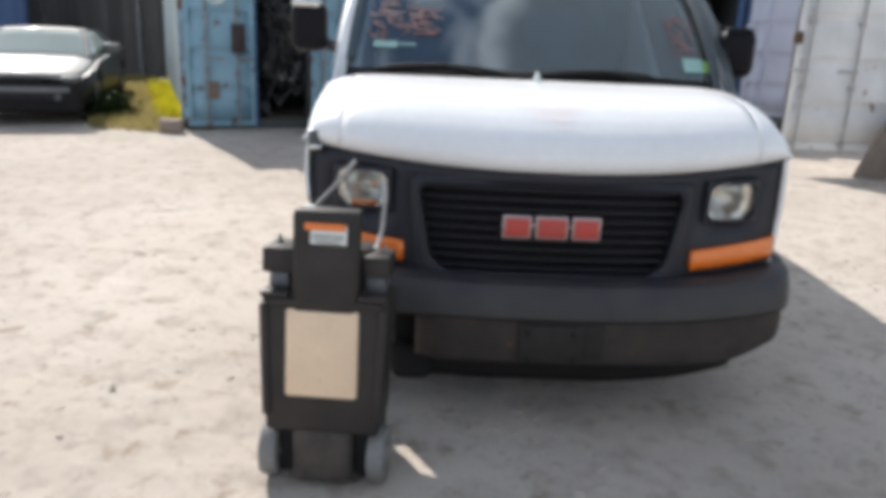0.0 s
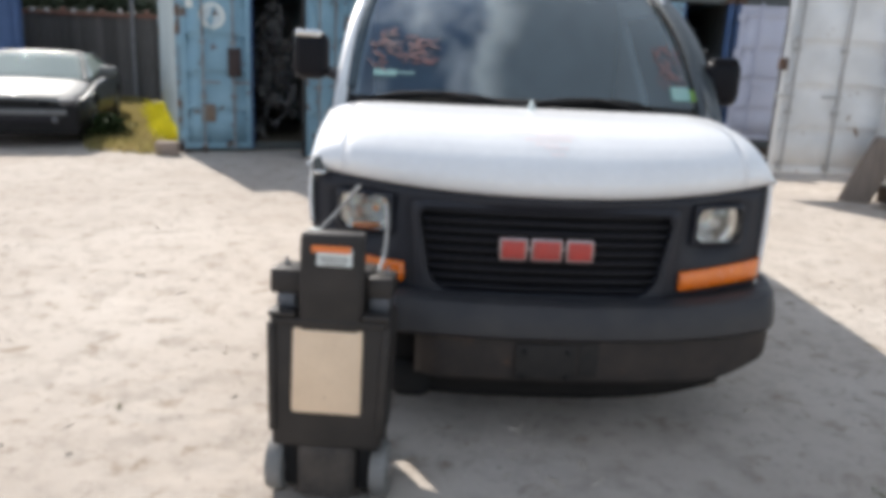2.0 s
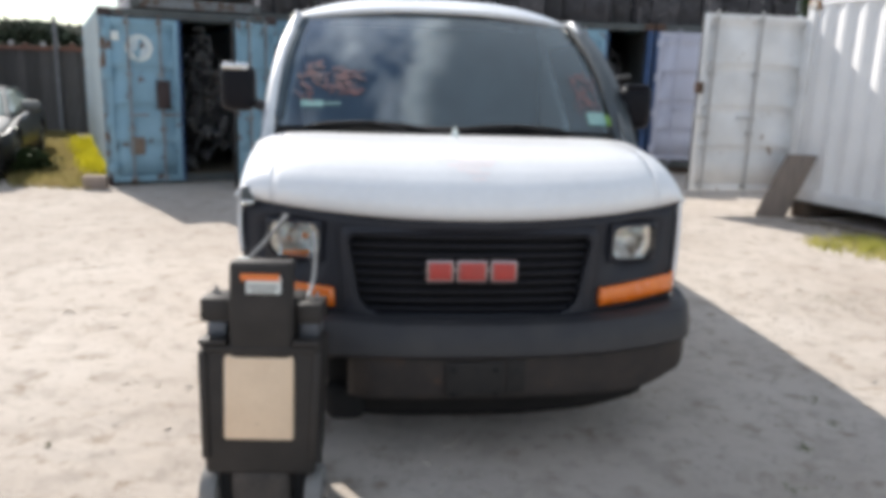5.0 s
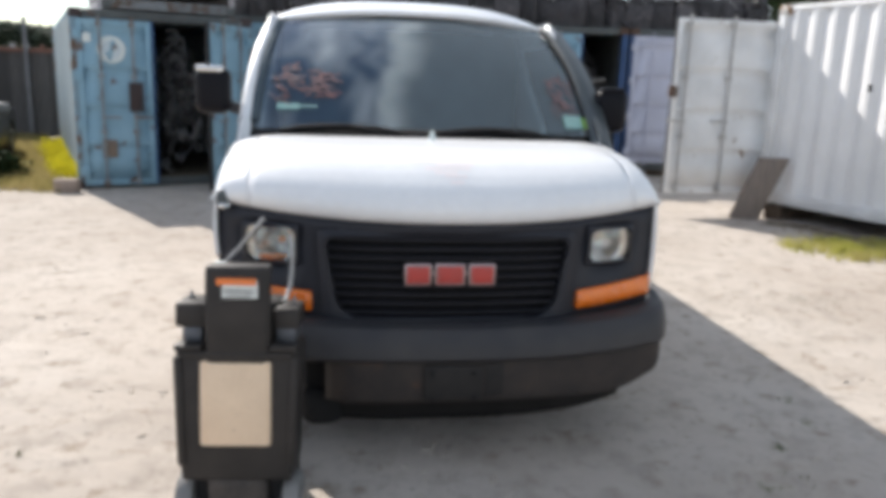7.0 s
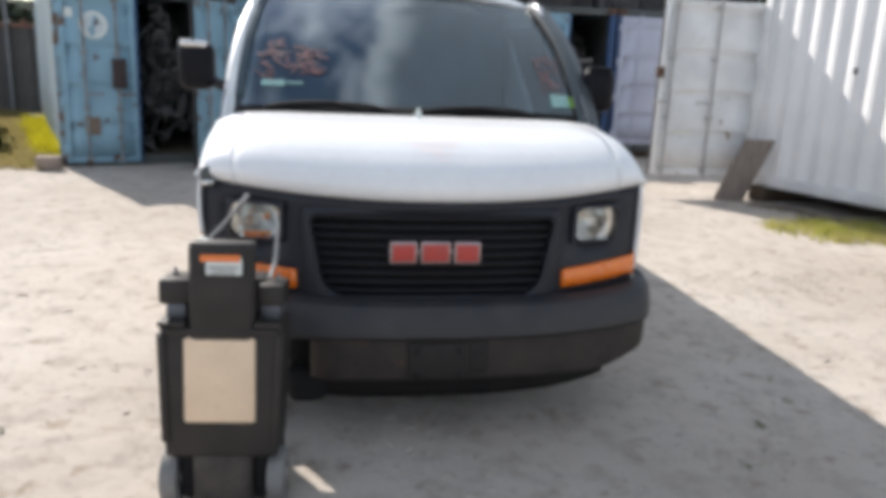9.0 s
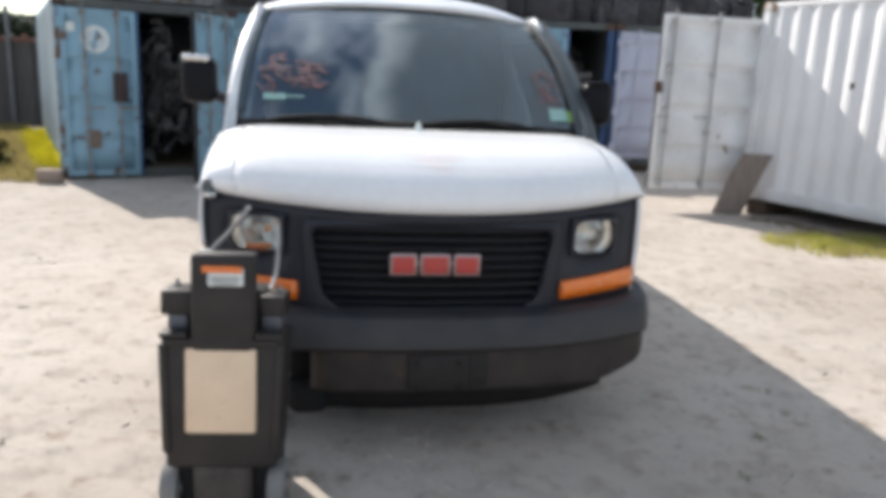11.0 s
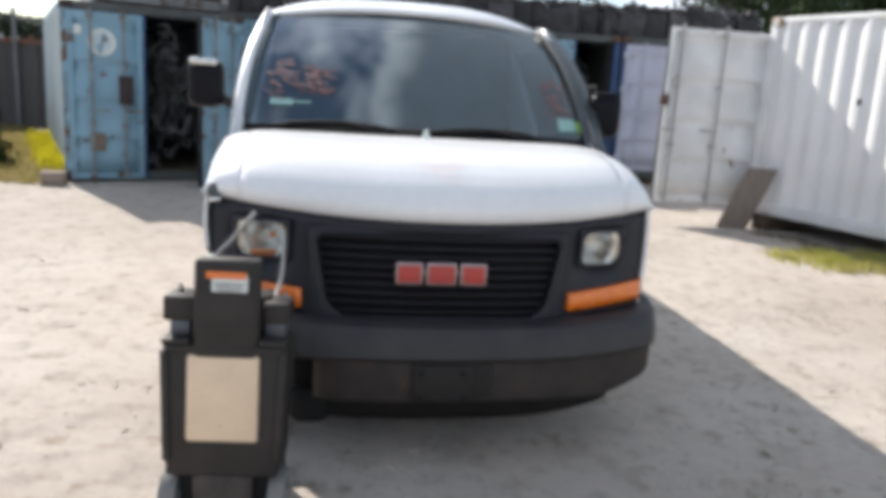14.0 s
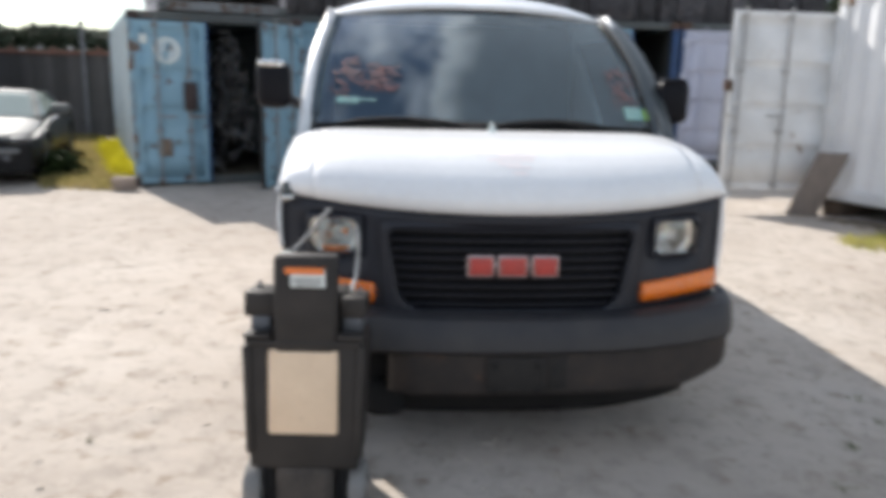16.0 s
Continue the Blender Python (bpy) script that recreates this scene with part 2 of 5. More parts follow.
M_GREYW = mat("grey_wheel", (0.22, 0.215, 0.21), (0.14, 0.135, 0.13), rough=0.65, scale=10)
M_ORANGE = mat("label_orange", (0.80, 0.20, 0.04), (0.7, 0.2, 0.05), rough=0.5)
M_CABLE = mat("grey_cable", (0.42, 0.41, 0.40), (0.33, 0.32, 0.31), rough=0.45, metal=0.3)
M_BLUE = mat("container_blue", (0.25, 0.41, 0.51), (0.19, 0.33, 0.42), rough=0.6, scale=2.2, bump=0.1, spots=(0.13, 0.09, 0.07), spot_at=0.61, spot_scale=4.5)
M_DEEPBLUE = mat("deep_blue_edge", (0.028, 0.072, 0.18), (0.018, 0.048, 0.12), rough=0.6, scale=5)
M_RUSTBLUE = mat("rusted_blue_post", (0.20, 0.30, 0.36), (0.15, 0.23, 0.28), rough=0.75, scale=4, bump=0.2, spots=(0.12, 0.075, 0.05), spot_at=0.49, spot_scale=5)
M_CASTW = mat("rusted_white_casting", (0.72, 0.70, 0.66), (0.55, 0.52, 0.48), rough=0.75, scale=4, bump=0.2, spots=(0.30, 0.17, 0.09), spot_at=0.5, spot_scale=7)
# side walls are paler and greyer than the doors
M_PALEBLUE = mat("container_pale_blue", (0.44, 0.50, 0.51), (0.33, 0.38, 0.39), rough=0.7, scale=2, bump=0.1, spots=(0.16, 0.10, 0.07), spot_at=0.68, spot_scale=5)
M_WHITEC = mat("container_white", (0.79, 0.79, 0.79), (0.68, 0.68, 0.68), rough=0.6, scale=1.6, bump=0.08, spots=(0.30, 0.18, 0.10), spot_at=0.70, spot_scale=5)
M_CREAM = mat("container_door_white", (0.79, 0.795, 0.795), (0.61, 0.61, 0.605), rough=0.65, scale=2.4, bump=0.1, spots=(0.26, 0.19, 0.14), spot_at=0.655, spot_scale=5)
M_GREYC = mat("container_grey", (0.34, 0.34, 0.34), (0.25, 0.25, 0.25), rough=0.7, scale=2, spots=(0.15, 0.09, 0.06), spot_at=0.68, spot_scale=5)
M_LILAC = mat("container_lilac_grey", (0.50, 0.51, 0.60), (0.42, 0.43, 0.51), rough=0.65, scale=2, spots=(0.2, 0.14, 0.11), spot_at=0.72)
M_MAUVE = mat("container_mauve_grey", (0.33, 0.315, 0.33), (0.25, 0.235, 0.25), rough=0.75, scale=3, spots=(0.16, 0.11, 0.09), spot_at=0.64, spot_scale=5)
M_WEATHER = mat("weathered_sill", (0.20, 0.22, 0.235), (0.12, 0.12, 0.125), rough=0.8, scale=6, bump=0.2, spots=(0.09, 0.065, 0.05), spot_at=0.52, spot_scale=7)
M_DARKRAIL = mat("dark_rail_and_shade", (0.09, 0.10, 0.10), (0.06, 0.065, 0.065), rough=0.75, scale=3, spots=(0.10, 0.06, 0.045), spot_at=0.62)
M_PLATE = mat("dark_plate", (0.05, 0.03, 0.028), (0.03, 0.02, 0.02), rough=0.7)
M_RUST = mat("rust", (0.11, 0.062, 0.04), (0.07, 0.045, 0.034), rough=0.85, scale=12, bump=0.4)
M_GASKET = mat("door_gasket", (0.02, 0.02, 0.02), rough=0.8)
M_PLY = mat("container_floor_wood", (0.10, 0.075, 0.05), (0.06, 0.045, 0.03), rough=0.85)
M_SCRAP = mat("scrap_metal_dark", (0.032, 0.031, 0.035), (0.085, 0.078, 0.082), rough=0.6, metal=0.3, scale=14, bump=0.3, spots=(0.10, 0.07, 0.055), spot_at=0.66, vary=0.5)
M_SCRAPL = mat("scrap_metal_light", (0.34, 0.325, 0.31), (0.12, 0.115, 0.11), rough=0.5, metal=0.4, scale=14, bump=0.3, vary=0.4)
M_BOARD = mat("weathered_board", (0.25, 0.205, 0.175), (0.17, 0.14, 0.12), rough=0.85, scale=4, bump=0.3, stretch=(6, 6, 1))
M_TIMBER = mat("old_timber", (0.09, 0.06, 0.04), (0.05, 0.035, 0.025), rough=0.9, scale=6, bump=0.4)
M_BLOCK = mat("concrete_block", (0.34, 0.27, 0.22), (0.26, 0.2, 0.17), rough=0.9, scale=9, bump=0.5)
M_FENCE = mat("fence_dark_wood", (0.10, 0.094, 0.090), (0.062, 0.058, 0.056), rough=0.85, scale=3, bump=0.3, vary=0.3, stretch=(5, 5, 1))
M_FPOST = mat("fence_post_grey", (0.20, 0.20, 0.21), (0.14, 0.14, 0.145), rough=0.7)
M_FRED = mat("fence_cap_rusty_red", (0.21, 0.095, 0.065), (0.14, 0.075, 0.055), rough=0.8, scale=10)
M_SILVERCAR = mat("car_silver_paint", (0.15, 0.155, 0.155), (0.10, 0.104, 0.104), rough=0.62, metal=0.2, scale=2, bump=0.05, coat=0.08)
M_CARSHADE = mat("car_side_shade", (0.022, 0.024, 0.026), (0.014, 0.015, 0.016), rough=0.35, scale=3, spec=0.3)
M_STRIP = mat("car_bumper_grey", (0.16, 0.165, 0.17), (0.12, 0.123, 0.127), rough=0.5, scale=4)
M_LEAF = mat("foliage", (0.04, 0.062, 0.022), (0.025, 0.04, 0.018), spec=0.1, rough=0.8, scale=1.5, fine=20)
M_HEDGE = mat("hedge_foliage", (0.05, 0.068, 0.038), (0.035, 0.05, 0.028), rough=0.7, scale=1.0, fine=20)
M_BARK = mat("bark", (0.10, 0.075, 0.055), (0.06, 0.045, 0.035), rough=0.9, scale=8, bump=0.5)
M_GRASS = mat("dry_grass", (0.24, 0.21, 0.07), (0.40, 0.32, 0.15), rough=0.7, scale=2, fine=30)
M_WEED = mat("yellow_weeds", (0.60, 0.52, 0.02), (0.40, 0.38, 0.03), rough=0.7, scale=3, fine=30)
M_SPRIG = mat("small_weed_green", (0.27, 0.275, 0.18), (0.20, 0.21, 0.14), rough=0.8, scale=4, fine=30, spec=0.1)
M_LITTER = mat("dry_leaf_litter", (0.11, 0.085, 0.06), (0.20, 0.155, 0.10), rough=0.85, scale=3, fine=30, spec=0.1)
M_CLOD = mat("dry_soil_clod", (0.46, 0.405, 0.35), (0.37, 0.32, 0.27), rough=0.95, scale=4, bump=0.4, spec=0.1)
M_PEBBLE = mat("pebble_stone", (0.44, 0.39, 0.34), (0.28, 0.24, 0.205), rough=0.85, scale=2, fine=30)


def thin_leaf(m, share=0.5):
    """Lets light through the blades of the material m."""
    n, l = m.node_tree.nodes, m.node_tree.links
    b = n["Principled BSDF"]
    t = n.new("ShaderNodeBsdfTranslucent")
    x = n.new("ShaderNodeMixShader")
    x.inputs[0].default_value = share
    l.new(b.inputs["Base Color"].links[0].from_socket, t.inputs["Color"])
    l.new(b.outputs["BSDF"], x.inputs[1])
    l.new(t.outputs["BSDF"], x.inputs[2])
    l.new(x.outputs["Shader"], n["Material Output"].inputs["Surface"])


for leafy in (M_GRASS, M_WEED, M_TUFT):
    thin_leaf(leafy)


def ground_material():
    m = bpy.data.materials.new("sandy_ground")
    m.use_nodes = True
    n, l = m.node_tree.nodes, m.node_tree.links
    b = n["Principled BSDF"]
    co = n.new("ShaderNodeTexCoord")

    def noise_node(scale, detail, rough=0.55):
        k = n.new("ShaderNodeTexNoise")
        k.inputs["Scale"].default_value, k.inputs["Detail"].default_value, k.inputs["Roughness"].default_value = scale, detail, rough
        l.new(co.outputs["Object"], k.inputs["Vector"])
        return k.outputs["Fac"]

    def blend(fac, lo, hi, a, c):
        r = n.new("ShaderNodeMapRange")
        r.inputs["From Min"].default_value, r.inputs["From Max"].default_value = lo, hi
        l.new(fac, r.inputs["Value"])
        k = n.new("ShaderNodeMix")
        k.data_type = "RGBA"
        l.new(r.outputs["Result"], k.inputs["Factor"])
        for key, v in (("A", a), ("B", c)):
            if isinstance(v, tuple):
                k.inputs[key].default_value = (*v, 1)
            else:
                l.new(v, k.inputs[key])
        return k.outputs["Result"]

    broad, mid, fine, grit = noise_node(0.6, 4), noise_node(4.5, 8, 0.68), noise_node(15, 6, 0.72), noise_node(110, 3)
    c = blend(broad, 0.35, 0.65, (0.42, 0.362, 0.31), (0.52, 0.465, 0.412))
    c = blend(mid, 0.49, 0.69, c, (0.35, 0.304, 0.262))
    clump = noise_node(5.5, 7, 0.68)
    c = blend(clump, 0.55, 0.69, c, (0.27, 0.216, 0.165))
    c = blend(fine, 0.56, 0.74, c, (0.25, 0.213, 0.182))
    c = blend(grit, 0.62, 0.75, c, (0.60, 0.57, 0.52))
    l.new(c, b.inputs["Base Color"])
    b.inputs["Roughness"].default_value = 0.95
    b.inputs["Specular IOR Level"].default_value = 0.2
    add = n.new("ShaderNodeMath")
    add.operation = "MULTIPLY_ADD"
    l.new(fine, add.inputs[0])
    add.inputs[1].default_value = 1.6
    l.new(grit, add.inputs[2])
    rel = n.new("ShaderNodeMath")
    rel.operation = "MULTIPLY_ADD"
    l.new(mid, rel.inputs[0])
    rel.inputs[1].default_value = 0.9
    l.new(add.outputs[0], rel.inputs[2])
    bp = n.new("ShaderNodeBump")
    bp.inputs["Strength"].default_value, bp.inputs["Distance"].default_value = 0.40, 0.02
    l.new(rel.outputs[0], bp.inputs["Height"])
    l.new(bp.outputs["Normal"], b.inputs["Normal"])
    return m


M_GROUND = ground_material()


# ---- building helpers ----
def thing(name, m, label, category, group="", kind=""):
    ob = new(name)
    ob.matrix_world = m
    ob.empty_display_size = 0.2
    return tagged(ob, label, category, group, kind)


def finish(bm, name, material, smooth=35):
    me = bpy.data.meshes.new(name)
    bmesh.ops.recalc_face_normals(bm, faces=bm.faces)
    bm.to_mesh(me)
    bm.free()
    if smooth:
        me.shade_smooth()
        me.set_sharp_from_angle(angle=radians(smooth))
    me.materials.append(material)
    return me


def part(name, bm, material, parent, label="", smooth=35):
    ob = new(name, finish(bm, name, material, smooth))
    ob.parent = parent
    return tagged(ob, label)


def single(name, bm, material, m, label, category, group="", kind="", smooth=35):
    ob = new(name, finish(bm, name, material, smooth))
    ob.matrix_world = m
    return tagged(ob, label, category, group, kind)


def thick(ob, t, offset=-1.0):
    md = ob.modifiers.new("thickness", "SOLIDIFY")
    md.thickness, md.offset = t, offset
    return ob


def box(bm, c, s, bevel=0.008, m=None, seg=2):
    """Adds a bevelled box with centre c and size s."""
    t = bmesh.new()
    bmesh.ops.create_cube(t, size=1.0, matrix=Matrix.Diagonal((*s, 1)))
    if bevel:
        bmesh.ops.bevel(t, geom=t.edges[:], offset=min(bevel, 0.45 * min(s)), segments=seg, affect="EDGES", profile=0.5)
    bmesh.ops.transform(t, matrix=Matrix.Translation(c) @ (m or Matrix()), verts=t.verts)
    me = bpy.data.meshes.new("tmp")
    t.to_mesh(me)
    t.free()
    bm.from_mesh(me)
    bpy.data.meshes.remove(me)
    return bm


def boxed(c, s, bevel=0.008, m=None, seg=2):
    return box(bmesh.new(), c, s, bevel, m, seg)


def tube(bm, pts, r, n=10, cap=True):
    """Adds a round bar along the points; r is one radius or one for each point."""
    pts = [Vector(p) for p in pts]
    rings, side = [], None
    for i, p in enumerate(pts):
        way = (pts[min(i + 1, len(pts) - 1)] - pts[max(i - 1, 0)]).normalized()
        ref = side or (Vector((0, 0, 1)) if abs(way.z) < 0.9 else Vector((1, 0, 0)))
        side = (ref - way * ref.dot(way)).normalized()
        up = way.cross(side)
        rad = r[i] if isinstance(r, (list, tuple)) else r
        rings.append([bm.verts.new(p + rad * (math.cos(a) * side + math.sin(a) * up)) for a in (2 * math.pi * k / n for k in range(n))])
    for a, b in zip(rings, rings[1:]):
        for k in range(n):
            bm.faces.new((a[k], a[(k + 1) % n], b[(k + 1) % n], b[k]))
    if cap:
        bm.faces.new(rings[0]), bm.faces.new(rings[-1])
    return bm


def grid(us, vs, f, skip=None):
    """A sheet over the values us and vs; skip(i, j) leaves cells open."""
    bm = bmesh.new()
    v = [[bm.verts.new(f(a, b)) for b in vs] for a in us]
    for i in range(len(us) - 1):
        for j in range(len(vs) - 1):
            if not (skip and skip(i, j)):
                bm.faces.new((v[i][j], v[i + 1][j], v[i + 1][j + 1], v[i][j + 1]))
    for q in [q for q in bm.verts if not q.link_faces]:
        bm.verts.remove(q)
    return bm


def spin(bm, c, axis, prof, n=28):
    """Adds a turned shape round axis 'x', 'y' or 'z' through c; prof: pairs of place along the axis and radius."""
    rings = []
    for a, r in prof:
        ring = []
        for k in range(n):
            u, w = r * math.cos(2 * math.pi * k / n), r * math.sin(2 * math.pi * k / n)
            ring.append(bm.verts.new(Vector(c) + Vector({"x": (a, u, w), "y": (u, a, w), "z": (u, w, a)}[axis])))
        rings.append(ring)
    for p, q in zip(rings, rings[1:]):
        for k in range(n):
            bm.faces.new((p[k], p[(k + 1) % n], q[(k + 1) % n], q[k]))
    bm.faces.new(rings[0]), bm.faces.new(rings[-1])
    return bm


def steps(a, b, n):
    return [a + (b - a) * i / n for i in range(n + 1)]


def curve(xs, ys, x):
    return float(np.interp(x, xs, ys))


def bezier(p, n=14):
    """Points along a smooth line through the points p."""
    p = [Vector(q) for q in p]
    out = []
    for i in range(len(p) - 1):
        a, b, c, d = p[max(i - 1, 0)], p[i], p[i + 1], p[min(i + 2, len(p) - 1)]
        for t in steps(0, 1, n)[: n + (i == len(p) - 2)]:
            out.append(0.5 * (2 * b + (c - a) * t + (2 * a - 5 * b + 4 * c - d) * t**2 + (3 * b - a - 3 * c + d) * t**3))
    return out


# ---- ground ----


def lines(lo, hi, step, far):
    out, s, v = steps(lo, hi, round((hi - lo) / step)), step, hi
    while v < far:
        s *= 1.35
        v += s
        out.append(v)
    s, v = step, lo
    while v > -far:
        s *= 1.35
        v -= s
        out.insert(0, v)
    return out


def height(x, y):
    d = math.hypot(x, y - 5)
    near = 1 / (1 + (d / 40) ** 4)
    h = 0.022 * noise.noise((x * 0.45, y * 0.45, 3)) + 0.008 * noise.noise((x * 2.1, y * 2.1, 7)) + 0.003 * noise.noise((x * 5, y * 5, 1))
    churn = 0.35 + 0.65 * min(max(0.5 + 1.6 * noise.noise((x * 0.8, y * 0.8, 21)), 0), 1)
    h += churn * (0.0062 * noise.noise((x * 8, y * 9, 13)) + 0.0050 * noise.noise((x * 17, y * 19, 17)))
    return near * h


def mixed(lo, a, b, hi, far):
    """Close lines from a to b, wider ones from lo to hi and ever wider ones beyond."""
    wide = lines(lo, hi, 0.075, far)
    return [v for v in wide if v < a - 0.02] + steps(a, b, round((b - a) / 0.032)) + [v for v in wide if v > b + 0.02]


gbm = grid(mixed(-7, -2.4, 3.2, 7, 2500), mixed(0, 0.9, 5.4, 12.5, 2500), lambda x, y: (x, y, height(x, y)))
single("ground", gbm, M_GROUND, Matrix(), "pale sandy gravel yard with worn dusty patches", "ground", kind="structure", smooth=80)


# ---- van ----
def sweep(x):
    return 0.20 * (abs(x) / 0.97) ** 2.6


def hood_rim(a):
    return 1.055 + 0.055 * (a / 0.95) ** 2


HOOD_V = (0.0, 0.06, 0.12, 0.19, 0.27, 0.36, 0.46, 0.57, 0.70, 1.0)
HOOD_Y = (0.0, -0.015, -0.005, 0.02, 0.06, 0.12, 0.20, 0.30, 0.45, 0.80)
HOOD_Z = (0.0, 0.05, 0.085, 0.122, 0.157, 0.196, 0.234, 0.262, 0.284, 0.30)


def shoulder(a, v=0.0):
    q = min(max(a - 0.62, 0) / 0.382, 1.0)
    return (0.255 - 0.165 * v) * (1 - (1 - q**3) ** (1 / 3))


def hood_at(x, v):
    a = abs(x)
    drop = shoulder(a, v)
    tall = max(1.355 - drop - hood_rim(a), 0.0)
    y = curve(HOOD_V, HOOD_Y, v) + sweep(x) * (1 - v) ** 0.7
    return (x, y, hood_rim(a) + tall * curve(HOOD_V, HOOD_Z, v) / 0.30)


def half_width(z):
    return curve((0.38, 0.60, 0.90, 1.15, 1.30, 1.45, 1.80, 1.95, 2.02), (0.945, 0.985, 1.0, 1.0, 0.99, 0.972, 0.92, 0.893, 0.872), z)


def pillar_y(z):
    return 0.92 + max(z - 1.33, 0) * 1.30


def windshield_at(u, w):
    """u from -1 to 1 across, w from 0 at the cowl to 1 at the roof."""
    half = 0.945 - 0.105 * w + 0.02 * math.sin(math.pi * w)
    y = 0.86 + 0.86 * w + (0.13 + 0.02 * w) * u * u - 0.05 * math.sin(math.pi * w)
    z = 1.325 + 0.70 * w - 0.035 * u * u * w + 0.045 * math.sin(math.pi * w)
    return Vector((half * u, y, z))


def on_glass(u, w, lift=0.012):
    p = windshield_at(u, w)
    du, dw = windshield_at(u + 0.01, w) - p, windshield_at(u, w + 0.01) - p
    return p + lift * du.cross(dw).normalized()


def wheel(parent, c, out):
    """A road wheel; out is 1 or -1, the side that its rim faces."""
    w = part("wheel", spin(bmesh.new(), c, "x", [(-0.10, 0.20), (-0.10, 0.21), (0.10, 0.21), (0.10, 0.20)]), M_STEEL, parent)
    prof = [(-0.11, 0.22), (-0.12, 0.27), (-0.115, 0.34), (-0.09, 0.366), (0.0, 0.370), (0.09, 0.366), (0.115, 0.34), (0.12, 0.27), (0.11, 0.22)]
    part("tyre", spin(bmesh.new(), c, "x", prof, 36), M_RUBBER, w)
    rim = spin(bmesh.new(), c, "x", [(out * 0.06, 0.20), (out * 0.085, 0.17), (out * 0.07, 0.10), (out * 0.10, 0.07), (out * 0.11, 0.03)])
    part("rim", rim, M_STEEL, w)


def build_van(m):
    van = thing("van", m, "white cargo van with dark grey grille and bumper, parked on gravel", "van")
    # hood and fenders
    hood = part("hood", grid(steps(-0.8518, 0.8518, 48), steps(0, 1, 36), hood_at), M_WHITE, van)
    thick(hood, 0.02)
    for s in (-1, 1):
        top = part("fender", grid([s * (0.8524 + 0.1496 * math.sin(k * math.pi / 2)) for k in steps(0, 1, 18)], steps(0, 1, 30), hood_at), M_WHITE, van)
        thick(top, 0.02)

        def flank(y, k, s=s):
            arch = 0.37 + math.sqrt(max(0.46**2 - (y - 0.97) ** 2, 0)) if abs(y - 0.97) < 0.46 else 0.40
            lo = max(arch, (0.87 if s < 0 else 0.72) if y < 0.5 else 0.40)
            hi = hood_at(0.999, min(max((y - 0.2) / 0.62, 0), 1) ** 0.8)[2]
            z = lo + (hi - lo) * k
            return (s * (1.0 + 0.008 * math.sin(math.pi * k)), y, z)

        side = part("fender_side", grid(steps(0.20, 1.42, 26), steps(0, 1, 10), flank), M_WHITE, van)
        thick(side, 0.015)
    # sides behind the fenders, with an open door window on each
    zs = steps(0.40, 1.15, 6) + [1.22, 1.30, 1.36, 1.48, 1.62, 1.76, 1.88, 1.96, 2.02]
    ts = [0.0, 0.022, 0.05, 0.12, 0.20, 0.26, 0.30] + steps(0.34, 1.0, 10)
    for s in (-1, 1):

        def wall(t, z, s=s):
            y0 = pillar_y(z) if z > 1.2 else 1.42
            y = y0 + (5.55 - y0) * t
            rear = 0.02 * max(y - 4.8, 0)
            return (s * (half_width(z) - rear), y, z)

        hole = lambda i, j: 2 <= i <= 4 and 8 <= j <= 12  # noqa: E731
        panel = part("side_panel", grid(ts, zs, wall, hole), M_WHITE, van)
        thick(panel, 0.02)
        pane = part("door_window", grid(ts[2:6], zs[8:14], lambda t, z, s=s: Vector(wall(t, z, s)) - Vector((0.012 * s, 0, 0))), M_GLASS, van)
        sail = grid(steps(0.004, 0.10, 4), steps(1.24, 1.50, 5), lambda t, z, s=s: Vector(wall(t, z, s)) + Vector((0.006 * s, -0.004, 0)))
        thick(part("mirror_sail", sail, M_BLACK, van, "black plate at the mirror's foot"), 0.004)
        # grey tube over the white panel edge paints it as shaded
        if s > 0:
            part("pillar_shade_tube", tube(bmesh.new(), [Vector(wall(0, z)) + Vector((-0.004, -0.012, 0)) for z in steps(1.27, 1.52, 6)], 0.022, 8), M_SHADEBRACKET, van)
        back = 0.012 if s < 0 else 0.075
        part("a_pillar", tube(bmesh.new(), [windshield_at(s * (1.018 if s < 0 else 1.04), w) + Vector((0, back, -0.015)) for w in steps(-0.06 if s < 0 else 0.12, 0.99 if s < 0 else 0.95, 14)], 0.04 if s < 0 else 0.014, 12), M_WHITE, van)
        part("drip_rail", tube(bmesh.new(), [(s * 0.880, y, 2.008) for y in steps(1.96, 5.5, 10)], 0.012, 8), M_WHITE, van)

    # roof
    def roof_at(u, v):
        front = 1.695 + 0.15 * u * u
        y = front + (5.58 - front) * v**1.6
        k = min((y - front) / 0.45, 1)
        z = 2.022 + 0.108 * (1 - abs(u) ** 3.2) * (0.25 + 0.75 * math.sin(k * math.pi / 2)) + 0.012 * math.sin(k * math.pi / 2) - 0.03 * u * u * (1 - k)
        return (u * (0.835 + 0.045 * min(k * 2, 1)), y, z)

    roof = part("roof", grid(steps(-1, 1, 36), steps(0, 1, 30), roof_at), M_WHITE, van)
    thick(roof, 0.03)
    part("rear_panel", boxed((0, 5.56, 1.22), (1.78, 0.05, 1.66), 0.03), M_WHITE, van)
    part("floor_pan", boxed((0, 3.0, 0.46), (1.80, 5.0, 0.10), 0.03), M_BLACK, van)
    part("engine_bay", boxed((0, 0.62, 0.80), (1.20, 0.75, 0.60), 0.05), M_BLACK, van)
    # unseen bulkhead, added to keep the cab interior dark
    part("bulkhead", boxed((0, 2.75, 1.25), (1.80, 0.04, 1.50), 0.01), M_INNER, van)
